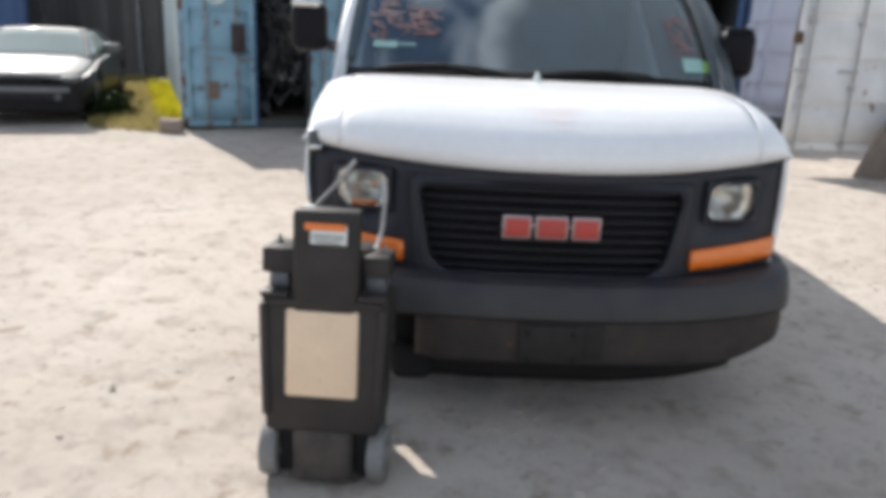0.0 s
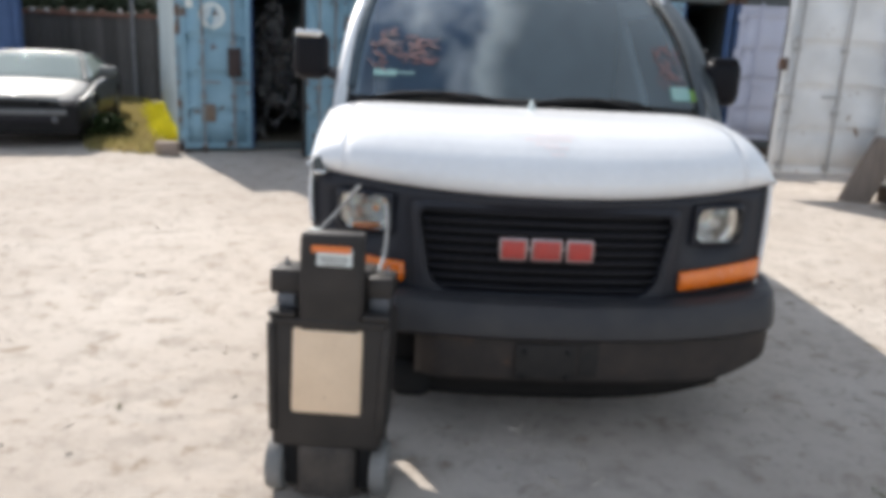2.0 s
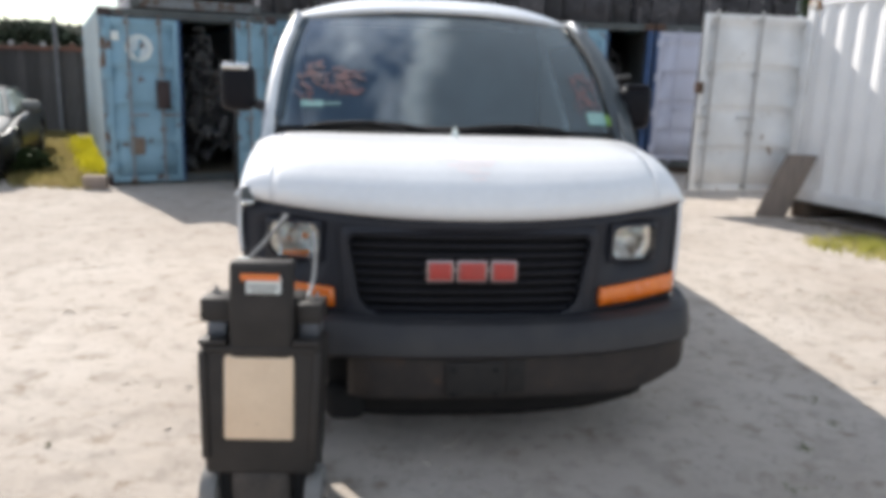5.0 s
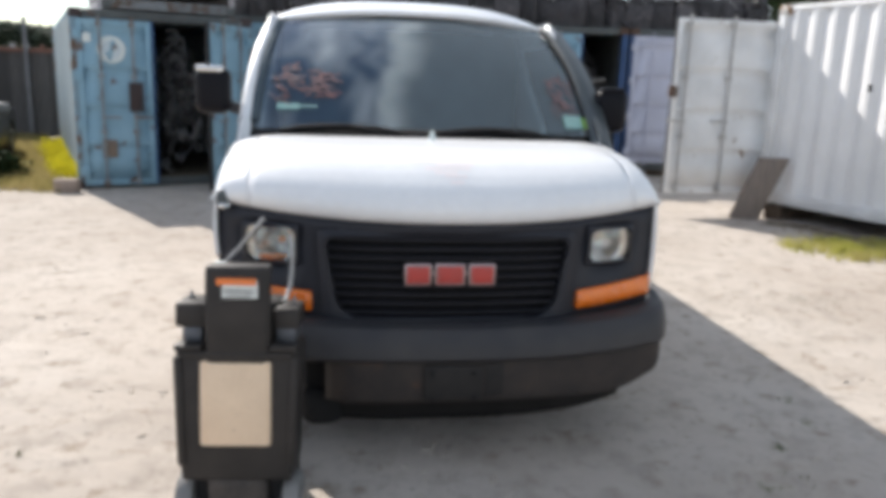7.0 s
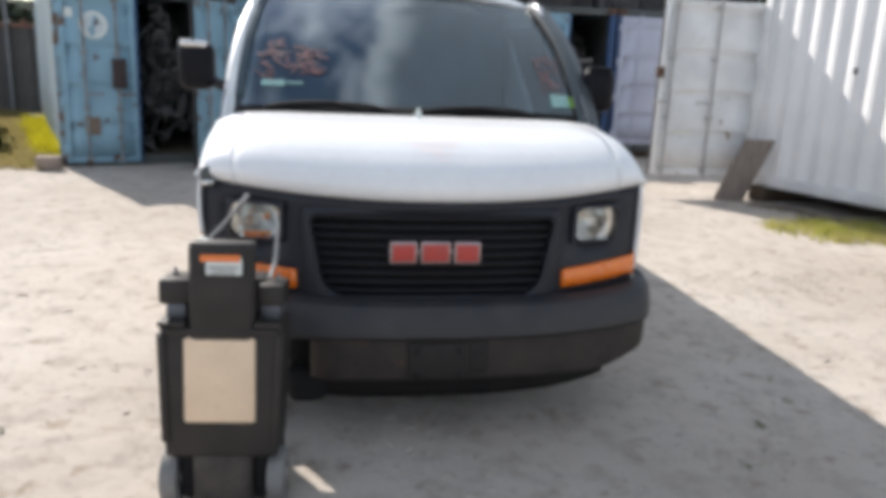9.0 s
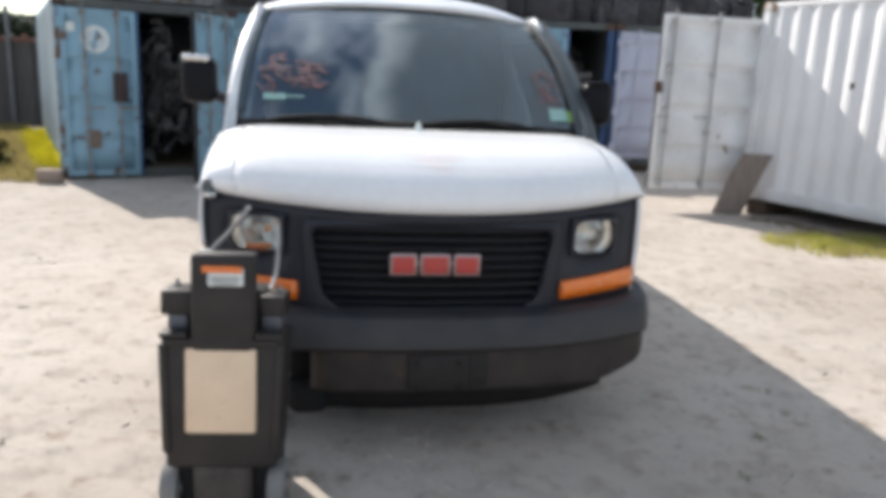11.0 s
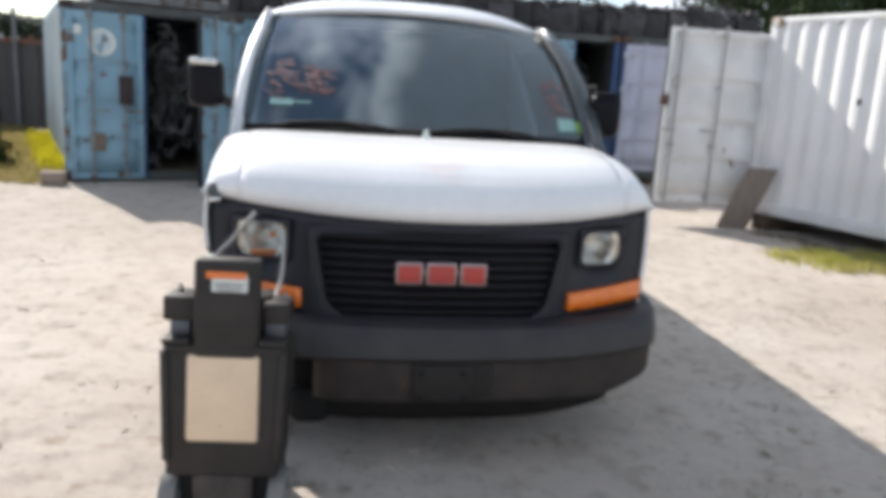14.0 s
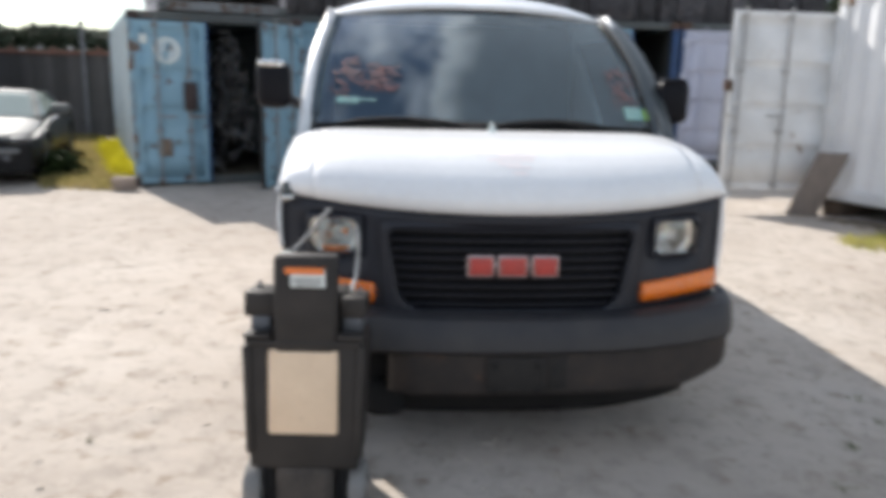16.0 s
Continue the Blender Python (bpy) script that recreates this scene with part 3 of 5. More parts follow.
    part("headliner", grid(steps(-1, 1, 12), steps(0.06, 0.5, 8), lambda u, v: Vector(roof_at(u * 0.97, v)) - Vector((0, 0, 0.05))), M_INNER, van)
    # windscreen, cowl, wipers
    ws = part("windshield", grid(steps(-1, 1, 32), steps(0, 1, 18), windshield_at), M_GLASS, van, "tinted windscreen with red marker and stickers")
    thick(ws, 0.006)
    ws.visible_shadow = False
    seal = bmesh.new()
    edge = [windshield_at(u, 0) for u in steps(-1, 1, 24)] + [windshield_at(1, w) for w in steps(0.05, 1, 12)] + [windshield_at(u, 1) for u in steps(0.95, -1, 24)] + [windshield_at(-1, w) for w in steps(0.95, 0, 12)]
    tube(seal, [p + Vector((0, 0.004, 0)) for p in edge], 0.005, 8)
    part("window_seal", seal, M_BLACK, ws)
    # grey strip laid over the white right pillar, its shade put into the colour
    for u0, u1 in ((0.965, 1.10),):
        band = grid((u0, (u0 + u1) / 2, u1), steps(-0.09, 1, 15), lambda u, w: on_glass(u, w, 0.03))
        thick(part("glass_cover_strip", band, M_SHADEBRACKET, ws, "grey strip over the right pillar, painting its shade"), 0.003)

    # matte strip added to hide the sun's glint, toned like the glass
    band = grid((-1.0, -0.97, -0.938), steps(0.1, 1, 12), lambda u, w: on_glass(u, w, 0.006))
    thick(part("glass_cover_strip", band, M_GLINTCOVER, ws, "matte strip hiding the sun's glint on the glass edge"), 0.002)
    frit = grid(steps(-0.97, 0.96, 28), (0.0, 0.04, 0.075), lambda u, w: on_glass(u, w * (1 - 0.35 * u * u), 0.006))
    thick(part("lower_border", frit, M_BLACK, ws, "black lower windscreen border"), 0.002)

    def cowl_at(x, v):
        a = abs(x) / 0.95
        y = 0.80 + (0.10 + 0.13 * a * a) * v
        return (x, y, 1.352 - 0.03 * v - shoulder(abs(x), 1) * (1 - v) - 0.01 * v)

    thick(part("cowl", grid(steps(-0.93, 0.93, 30), steps(0, 1, 4), cowl_at), M_BLACK, van), 0.02)
    for u0, u1 in ((-0.82, -0.12), (0.0, 0.70)):
        wb = part("wiper", tube(bmesh.new(), [on_glass(u, 0.030 + 0.032 * math.sin(math.pi * (u - u0) / (u1 - u0)), 0.028) for u in steps(u0, u1, 14)], [0.006, 0.012] + [0.019] * 11 + [0.012, 0.006], 8), M_BLACK, van)
        part("wiper_arm", tube(bmesh.new(), [on_glass(u1 + 0.03, -0.04, 0.03), on_glass((u0 + u1) / 2 + 0.15, 0.03, 0.05), on_glass((u0 + u1) / 2, 0.062, 0.045)], 0.010, 8), M_BLACK, wb)
    fin = spin(bmesh.new(), (0.0, 0.735, 1.352), "z", [(-0.01, 0.022), (0.008, 0.02), (0.03, 0.012), (0.048, 0.006)], 12)
    part("washer_nozzle", fin, M_PAPER, van, "small white hood fitting")
    # dashboard
    dash = grid(steps(-0.88, 0.88, 20), steps(0, 1, 10), lambda x, v: (x, 0.95 + 0.55 * v, 1.27 - 0.02 * x * x - 0.16 * max(v - 0.6, 0) * 2 + 0.02 * math.sin(9 * v)))
    thick(part("dashboard", dash, M_DASH, van), 0.05)
    # marker writing and stickers on the glass
    strokes = random.Random(5)
    for u0, u1, w0, w1, count in ((-0.90, -0.48, 0.25, 0.50, 58), (0.76, 0.98, 0.22, 0.46, 46)):
        for _ in range(count):
            a, w = strokes.uniform(u0, u1 - 0.06), strokes.uniform(w0, w1)
            b = a + strokes.uniform(0.02, 0.09 if u0 < 0 else 0.045)
            if u0 < 0:
                w -= 0.28 * (a - u0) * (w > 0.36)
            h, slope = strokes.uniform(0.008, 0.018), strokes.uniform(-0.16, 0.08)
            bar = grid(steps(a, b, 5), (0, 1), lambda u, k, a=a, b=b, w=w, h=h, slope=slope: on_glass(u, w + slope * (u - a) / (b - a) * 0.5 + h * k, 0.008))
            part("marker_stroke", bar, M_CRAYON, ws)
    for a, b, w0, w1, mt in ((-0.85, -0.72, 0.175, 0.215, M_TEAL), (-0.715, -0.62, 0.192, 0.204, M_TEAL), (0.83, 0.945, 0.10, 0.185, M_TEAL), (0.95, 0.985, 0.10, 0.17, M_LIME)):
        st = grid(steps(a, b, 3), (w0, w1), lambda u, w: on_glass(u, w, 0.008))
        part("sticker", st, mt, ws)
    for x0, x1, v in ((-0.10, 0.10, 0.40), (-0.02, 0.08, 0.33), (-0.16, 0.02, 0.47), (0.0, 0.06, 0.28), (-0.05, 0.12, 0.44), (-0.06, 0.04, 0.36), (0.02, 0.10, 0.50)):
        bar = grid(steps(x0, x1, 5), (0, 1), lambda x, k, v=v: Vector(hood_at(x, v + 0.03 * k)) + Vector((0, 0, 0.0012)))
        part("faded_mark", bar, M_CRAYON2, hood)

    # dark front panel with openings for grille and lamps
    def grille_half(z):
        return 0.505 + 0.04 * (z - 0.62) / 0.385

    zrow = [0.0, 0.09, 0.30, 0.54, 0.86, 0.93, 1.0]
    zval = [0.575, 0.62, 0.73, 0.868, 1.005, 1.032]

    def z_at(k, a):
        return curve(zrow, zval + [hood_rim(a) - 0.004], k)

    cols = [0.0, 0.25, 1.0, 1.08, 1.155, 1.33, 1.48, 1.585, 1.70, 1.80]

    def face_at(c, k):
        a = abs(c)
        z0 = curve(zrow, zval + [1.06], k)
        g = grille_half(min(max(z0, 0.62), 1.005))
        if a <= 1.0:
            x = g * a
        else:
            x = g + (0.962 - g) * (a - 1) / 0.8
            edge, off = (0.992, 0.03) if c < 0 else (0.990, 0.014)
            if 1.155 <= a <= 1.585:
                x = 0.615 + off + 0.235 * (a - 1.155) / 0.43
            elif a > 1.585:
                x = 0.85 + off + (edge - 0.85 - off) * (a - 1.585) / 0.215
            elif a > 1.0:
                x = g + (0.615 + off - g) * (a - 1) / 0.155
        x = math.copysign(x, c)
        return (x, sweep(x) + 0.006, z_at(k, abs(x)))

    call = [-c for c in reversed(cols[1:])] + cols
    mid = len(cols) - 1

    def opening(i, j):
        a, b = sorted((abs(call[i]), abs(call[i + 1])))
        return (b <= 1.0 and 1 <= j <= 3) or (a >= 1.155 and b <= 1.585 and 3 <= j <= 4)

    thick(part("front_panel", grid(call, zrow, face_at, opening), M_PLASTIC, van), 0.03)
    grille = part("grille_backing", boxed((0, 0.10, 0.815), (1.12, 0.02, 0.41), 0.004), M_BLACK, van)
    inner, outer = [], []
    for cx, cz, a0 in ((1, 1, 0), (-1, 1, 90), (-1, -1, 180), (1, -1, 270)):
        for a in steps(a0, a0 + 90, 8):
            ca, sa = math.cos(radians(a)), math.sin(radians(a))
            r, half, z = (0.045, 0.528, 0.990) if cz > 0 else (0.115, 0.492, 0.640)
            x, z = cx * (half - r) + r * ca, z - cz * r + r * sa
            inner.append((x, sweep(x), z))
            half, z = (0.566, 1.022) if cz > 0 else (0.540, 0.600)
            x, z = cx * (half - 0.03) + 0.03 * ca, z - cz * 0.03 + 0.03 * sa
            outer.append((x, sweep(x), z))
    ring = bmesh.new()
    loops = [[ring.verts.new((x, y + dy, z)) for x, y, z in line] for line, dy in ((outer, 0.002), (outer, -0.010), ([tuple(0.65 * p + 0.35 * q for p, q in zip(u, v)) for u, v in zip(inner, outer)], -0.022), (inner, -0.012), (inner, 0.05))]
    for la, lb in zip(loops, loops[1:]):
        for k in range(len(la)):
            j = (k + 1) % len(la)
            ring.faces.new((la[k], la[j], lb[j], lb[k]))
    part("grille_frame", ring, M_PLASTIC, van)
    for i in range(9):
        z = 0.662 + 0.040 * i
        h = grille_half(z) + 0.01
        if z < 0.69:
            h -= 0.05
        sl = bmesh.new()
        tube(sl, [(x, sweep(x) + 0.022, z) for x in steps(-h, h, 16)], 0.010, 6)
        part("grille_slat", sl, M_GRILLE, grille)
    # badge of three plain red blocks with silver rims
    badge = part("badge", boxed((0, 0.012, 0.838), (0.398, 0.014, 0.016), 0.003), M_SILVER, van)
    for x, w in ((-0.138, 0.118), (0.0, 0.134), (0.138, 0.118)):
        part("badge_rim", boxed((x, -0.004, 0.838), (w, 0.022, 0.098), 0.012), M_SILVER, badge)
        part("badge_face", boxed((x, -0.017, 0.838), (w - 0.021, 0.008, 0.076), 0.010), M_RED, badge)
    # headlights and turn signals
    for s in (-1, 1):
        x = s * (0.7325 + (0.03 if s < 0 else 0.014))
        y = sweep(x)
        lamp = part("headlight", boxed((x, y + 0.10, 0.95), (0.22, 0.02, 0.155), 0.01), M_CHROME, van)
        bowl = grid(steps(-1, 1, 22), steps(-1, 1, 16), lambda u, w: (x + 0.112 * u, y + 0.095 - 0.062 * min((u + 0.12 * s) ** 2 * 1.9 + w * w * 0.95, 1.0) + s * u * 0.02, 0.95 + 0.079 * w))
        part("reflector", bowl, M_CHROME, lamp)
        part("bulb", spin(bmesh.new(), (x - 0.02 * s, y + 0.03, 0.95), "y", [(0.05, 0.012), (0.0, 0.02), (-0.015, 0.018), (-0.025, 0.008)], 14), M_LENS, lamp)
        lens = grid(steps(-1, 1, 14), steps(-1, 1, 10), lambda u, w: (x + 0.114 * u, sweep(x + 0.114 * u) - 0.006 - 0.012 * (1 - u * u) * (1 - w * w), 0.95 + 0.080 * w))
        lo = part("lens", lens, M_LENS, lamp)
        thick(lo, 0.006)
        lo.visible_shadow = False
        bezel = bmesh.new()
        loops = []
        for i in range(40):
            ca, sa = math.cos(math.pi * i / 20), math.sin(math.pi * i / 20)
            far = max(abs(ca), abs(sa))
            fat = (abs(ca) ** 5 + abs(sa) ** 5) ** 0.2
            loops.append([])
            for hw, hh, div, dy in ((0.121, 0.086, far, 0.0), (0.109, 0.0755, fat, -0.010), (0.105, 0.072, fat, 0.012)):
                bx = x + hw * ca / div
                loops[-1].append(bezel.verts.new((bx, sweep(bx) - 0.012 + dy, 0.95 + hh * sa / div)))
        for la, lb in zip(loops, loops[1:] + loops[:1]):
            for k in (0, 1):
                bezel.faces.new((la[k], la[k + 1], lb[k + 1], lb[k]))
        part("lamp_bezel", bezel, M_PLASTIC, lamp)
        part("lamp_rim", tube(bmesh.new(), [(x + 0.116 * cu, sweep(x + 0.116 * cu) - 0.002, 0.95 + 0.081 * cw) for cu, cw in ((-1, -1), (0, -1), (1, -1), (1, 0), (1, 1), (0, 1), (-1, 1), (-1, 0), (-1, -1))], 0.009, 6), M_PLASTIC, lamp)

        def amber(u, k, s=s):
            a = 0.59 + 0.40 * u
            lo_z, hi_z = 0.664 + 0.028 * u, 0.752 + 0.034 * u
            return (s * a, sweep(a) - 0.012 - 0.010 * math.sin(math.pi * k), lo_z + (hi_z - lo_z) * k)

        thick(part("turn_signal", grid(steps(0, 1, 14), steps(0, 1, 6), amber), M_AMBER, van, "orange turn signal lens"), 0.03)
        if s < 0:
            continue
        wrap = grid(steps(0, 1, 5), steps(0, 1, 3), lambda t, k, s=s: (s * (0.993 + 0.012 * t), sweep(0.99) - 0.008 + 0.16 * t, 0.69 + 0.01 * t + 0.10 * k))
        thick(part("side_marker", wrap, M_AMBER, van), 0.01)

    part("corner_bracket", boxed((-0.962, 0.195, 1.128), (0.055, 0.06, 0.075), 0.014), M_SHADEBRACKET, van)
    part("bracket_clip", boxed((-0.955, 0.165, 1.098), (0.055, 0.03, 0.024), 0.01), M_CHROME, van)
    # amber pieces added for the orange tones in the left lamp
    part("amber_stud", spin(bmesh.new(), (-0.712, 0.13, 0.962), "y", [(0.02, 0.010), (0.0, 0.015), (-0.012, 0.012), (-0.018, 0.005)], 12), M_AMBER, van)
    part("amber_strip", boxed((-0.752, 0.135, 0.888), (0.115, 0.03, 0.018), 0.008), M_AMBER, van)
    # bumper
    def bumper_xy(q):
        k = abs(q)
        if k < 0.8:
            a = 0.95 * k / 0.8
            y = -0.10 + 0.15 * (a / 0.95) ** 3
        else:
            t = (k - 0.8) / 0.2 * math.pi / 2
            a, y = 0.95 + 0.125 * math.sin(t), 0.05 + 0.30 * (1 - math.cos(t))
        return math.copysign(a, q), y

    def lower(a):
        return 0.285 + 0.10 * (max(a - 0.70, 0) / 0.35) ** 2

    qs = steps(-1, 1, 72)
    up = [(0.14, 0.0), (0.05, 0.004), (0.015, -0.01), (0.0, -0.04), (-0.015, -0.10), (-0.02, -0.145), (-0.01, -0.158)]

    def pad_at(q, i):
        x, y = bumper_xy(q)
        bottom = 0.497 + 0.02 * (x / 1.05) ** 2 - 0.05 * max(-x - 0.55, 0)
        top = 0.612 + 0.035 * (x / 1.05) ** 2 - 0.05 * max(-x - 0.55, 0)
        return (x, y + up[i][0], bottom + (top - bottom) * (1 + up[i][1] / 0.158))

    bumper = part("bumper", grid(qs[2:], range(len(up)), pad_at), M_PAD, van, "dark rubber bumper top pad")
    thick(bumper, 0.02)
    dn = [(-0.004, 0.0), (-0.013, 0.05), (-0.018, 0.5), (-0.012, 0.86), (0.01, 0.97), (0.06, 1.0), (0.14, 1.0)]

    def face_low(q, i):
        x, y = bumper_xy(q)
        tuck = 0.05 * max(-x - 0.44, 0) / 0.1
        return (x, y + dn[i][0] - 0.005 + tuck, (0.497 + 0.02 * (x / 1.05) ** 2) * (1 - dn[i][1]) + lower(abs(x)) * dn[i][1])

    thick(part("bumper_face", grid([q for q in qs if q > -0.46], range(len(dn)), face_low), M_BUMPER, bumper, "scuffed brownish-black bumper face"), 0.02)
    bumper_y = lambda x: -0.10 + 0.15 * (abs(x) / 0.95) ** 3  # noqa: E731
    # black box added in the bumper gap, sized to shape the sunlit patch
    part("gap_light_block", boxed((-0.72, 0.37, 0.345), (0.44, 0.40, 0.11), 0.03), M_BLACK, van)
    plate = part("plate_bracket", boxed((0.01, -0.131, 0.395), (0.25, 0.012, 0.15), 0.05, seg=4), M_PLATEK, bumper)
    for x, z in ((-0.08, 0.44), (0.10, 0.44), (-0.08, 0.33), (0.10, 0.33)):
        part("bolt", spin(bmesh.new(), (x, -0.142, z), "y", [(0.0, 0.011), (-0.008, 0.010), (-0.010, 0.004)], 10), M_BLACK, plate)
    part("tow_slot", boxed((0.19, -0.115, 0.40), (0.085, 0.018, 0.15), 0.035, seg=4), M_PLATEK, bumper)
    valance = grid(steps(-0.86, 0.86, 30), steps(0, 1, 4), lambda x, k: (x, bumper_y(x) + 0.10 + 0.05 * k, 0.30 - (0.15 - 0.08 * abs(x) ** 3) * k))
    thick(part("air_dam", valance, M_DAM, van), 0.01)
    # black box added to stand in for the dark void behind the bumper end
    part("dark_gap_filler", boxed((-0.53, 0.15, 0.41), (0.18, 0.16, 0.27), 0.03), M_BLACK, van)
    part("splash_shield", boxed((-0.54, 0.08, 0.225), (0.18, 0.14, 0.17), 0.05, seg=3), M_BLACK, van, "torn black splash shield")
    # mirrors
    for s in (-1, 1):
        shell = bmesh.new()
        mx, mw, mz = (-1.140, 0.192, 1.557) if s < 0 else (1.108, 0.185, 1.512)
        box(shell, (mx, 1.22, mz), (mw, 0.14, 0.255), 0.06, seg=5)
        mirror = part("door_mirror", shell, M_MIRROR, van)
        # left cap is chrome to paint the sunlit highlight on its top
        part("mirror_cap", boxed((mx - 0.01, 1.20, mz + 0.112), (mw - 0.05, 0.10, 0.036), 0.014), M_CHROME if s < 0 else M_MIRROR, mirror)
        part("mirror_arm", tube(bmesh.new(), [(s * 0.94, 1.25, 1.44), (s * 1.02, 1.24, 1.46), (s * 1.09, 1.23, 1.49)], 0.03, 10), M_PLASTIC, mirror)
    for s in (-1, 1):
        for y in (0.97, 4.40):
            wheel(van, (s * 0.84, y, 0.362), s)
    return van


build_van(pose(0.424, 3.17, 0, 0, 0, 7.3))


# ---- booster cart ----
def build_cart(m):
    cart = thing("battery_booster_cart", m, "black plastic wheeled battery booster cart with tan panel on front", "cart")
    lean = Matrix.Rotation(radians(-6), 4, "X")

    def tip(bm):
        bmesh.ops.transform(bm, matrix=lean, verts=bm.verts)
        return bm

    body = boxed((0, 0.15, 0.4575), (0.43, 0.28, 0.485), 0.018, seg=3)
    for q in body.verts:
        q.co.x *= 1 - 0.09 * min(max((0.60 - q.co.z) / 0.42, 0), 1)
    case = part("case", tip(body), M_CART, cart)
    for s in (-1, 1):
        part("shoulder", tip(boxed((-0.167 if s < 0 else 0.170, 0.14, 0.813 if s < 0 else 0.806), (0.114 if s < 0 else 0.087, 0.18, 0.090 if s < 0 else 0.076), 0.010)), M_CART, cart)
        part("latch", tip(boxed((s * 0.166, 0.14, 0.742), (0.072, 0.16, 0.062), 0.012)), M_LATCH, cart, "grey metal latch")
        part("side_rib", tip(boxed((s * 0.198, 0.012, 0.475), (0.03, 0.025, 0.40), 0.008, Matrix.Rotation(radians(s * 2), 4, "Y"))), M_CART, case)
        part("ledge", tip(boxed((s * 0.166, 0.07, 0.708), (0.096, 0.16, 0.020), 0.006)), M_CART, cart)
        part("latch_knob", tip(spin(bmesh.new(), (s * 0.185, 0.14, 0.856 if s < 0 else 0.842), "z", [(0, 0.012), (0.012, 0.012), (0.02, 0.006), (0.032, 0.005)], 10)), M_STEEL, cart)
    tower = part("handle_plate", tip(boxed((0.004, 0.03, 0.815), (0.228, 0.06, 0.365), 0.022, seg=3)), M_CART, cart)
    part("handle_lip", tip(boxed((0.004, 0.055, 0.985), (0.220, 0.10, 0.028), 0.012)), M_CART, tower)
    part("crossbar", tip(boxed((0, 0.012, 0.682), (0.40, 0.03, 0.026), 0.008)), M_CART, case)
    # box added behind the plate to keep sunlight off the ledges
    part("light_block", tip(boxed((0.005, 0.18, 0.775), (0.27, 0.17, 0.17), 0.015)), M_CART, cart)
    label = part("warning_label", tip(boxed((0.016, -0.003, 0.918), (0.122, 0.004, 0.062), 0.0015)), M_PAPER, tower, "white label with orange strip")
    part("label_strip", tip(boxed((0.004, -0.006, 0.945), (0.136, 0.003, 0.024), 0.001)), M_ORANGE, label)
    for k in range(3):
        part("label_line", tip(boxed((0.014, -0.0055, 0.916 - 0.011 * k), (0.10 - 0.02 * (k == 2), 0.002, 0.005), 0.0)), M_GREYW, label)
    part("front_panel", tip(boxed((-0.002, 0.013, 0.505), (0.250, 0.03, 0.312), 0.012)), M_CARD, case, "tan blank panel, slightly stained")
    base = part("base", boxed((0, 0.23, 0.118), (0.215, 0.40, 0.215), 0.03, seg=3), M_CARTLOW, cart, "dusty base between the wheels")
    part("foot", boxed((0, 0.10, 0.02), (0.25, 0.06, 0.035), 0.01), M_CARTLOW, base)
    # black boxes stand in for the shade between base and wheels
    for s in (-1, 1):
        part("wheel_gap_shade", boxed((s * 0.134, 0.20, 0.125), (0.05, 0.26, 0.19), 0.015), M_BLACK, cart)
    # unseen box added to block sunlight; the base is deepened for this too
    part("sun_block", boxed((0.03, 0.36, 0.125), (0.30, 0.10, 0.20), 0.02), M_CART, cart)
    part("axle", tube(bmesh.new(), [(-0.23, 0.12, 0.105), (0.23, 0.12, 0.105)], 0.012, 10), M_STEEL, cart)
    for s in (-1, 1):
        w = part("wheel", spin(bmesh.new(), (s * 0.192, 0.115, 0.104), "x", [(-0.028, 0.06), (-0.033, 0.085), (-0.028, 0.098), (0.0, 0.105), (0.028, 0.098), (0.033, 0.085), (0.028, 0.06)], 30), M_GREYW, cart, "grey solid wheel")
        part("hub", spin(bmesh.new(), (s * 0.192, 0.115, 0.104), "x", [(-0.038, 0.03), (-0.038, 0.04), (0.038, 0.04), (0.038, 0.03)], 16), M_STEEL, w)
    lead = bezier([(-0.10, 0.30, 0.86), (-0.085, 0.33, 0.945), (-0.03, 0.335, 1.01), (0.03, 0.325, 1.085), (0.06, 0.33, 1.125)], 8)
    part("cable", tube(bmesh.new(), lead, 0.0075, 8), M_CABLE, cart, "grey booster cable")
    lead = bezier([(0.155, 0.34, 1.06), (0.166, 0.315, 1.02), (0.168, 0.30, 0.95), (0.164, 0.27, 0.88), (0.155, 0.20, 0.84)], 8)
    part("cable", tube(bmesh.new(), lead, 0.0075, 8), M_CABLE, cart, "grey booster cable")
    part("cable_clamp", boxed((-0.105, 0.32, 0.945), (0.045, 0.04, 0.025), 0.01), M_PAPER, cart, "pale cable clamp")
    return cart


build_cart(pose(-0.335, 2.475, 0, 0, 0, 2.5))


# ---- shipping containers ----
def corrugated(length, tall, depth=0.036, period=0.278, flat=0.27):
    """An upright trapezoid-ribbed sheet along x, from z 0 to tall, ribs towards -y."""
    us, k = [], 0.0
    while k < length:
        for f, d in ((0.0, 0), (flat, 0), (0.5, 1), (0.5 + flat, 1)):
            if k + f * period <= length:
                us.append((k + f * period, d))
        k += period
    us.append((length, 0))
    return grid(us, (0, tall / 2, tall), lambda u, z: (u[0], -depth * u[1], z))


def moved(bm, m):
    bmesh.ops.transform(bm, matrix=m, verts=bm.verts)
    return bm


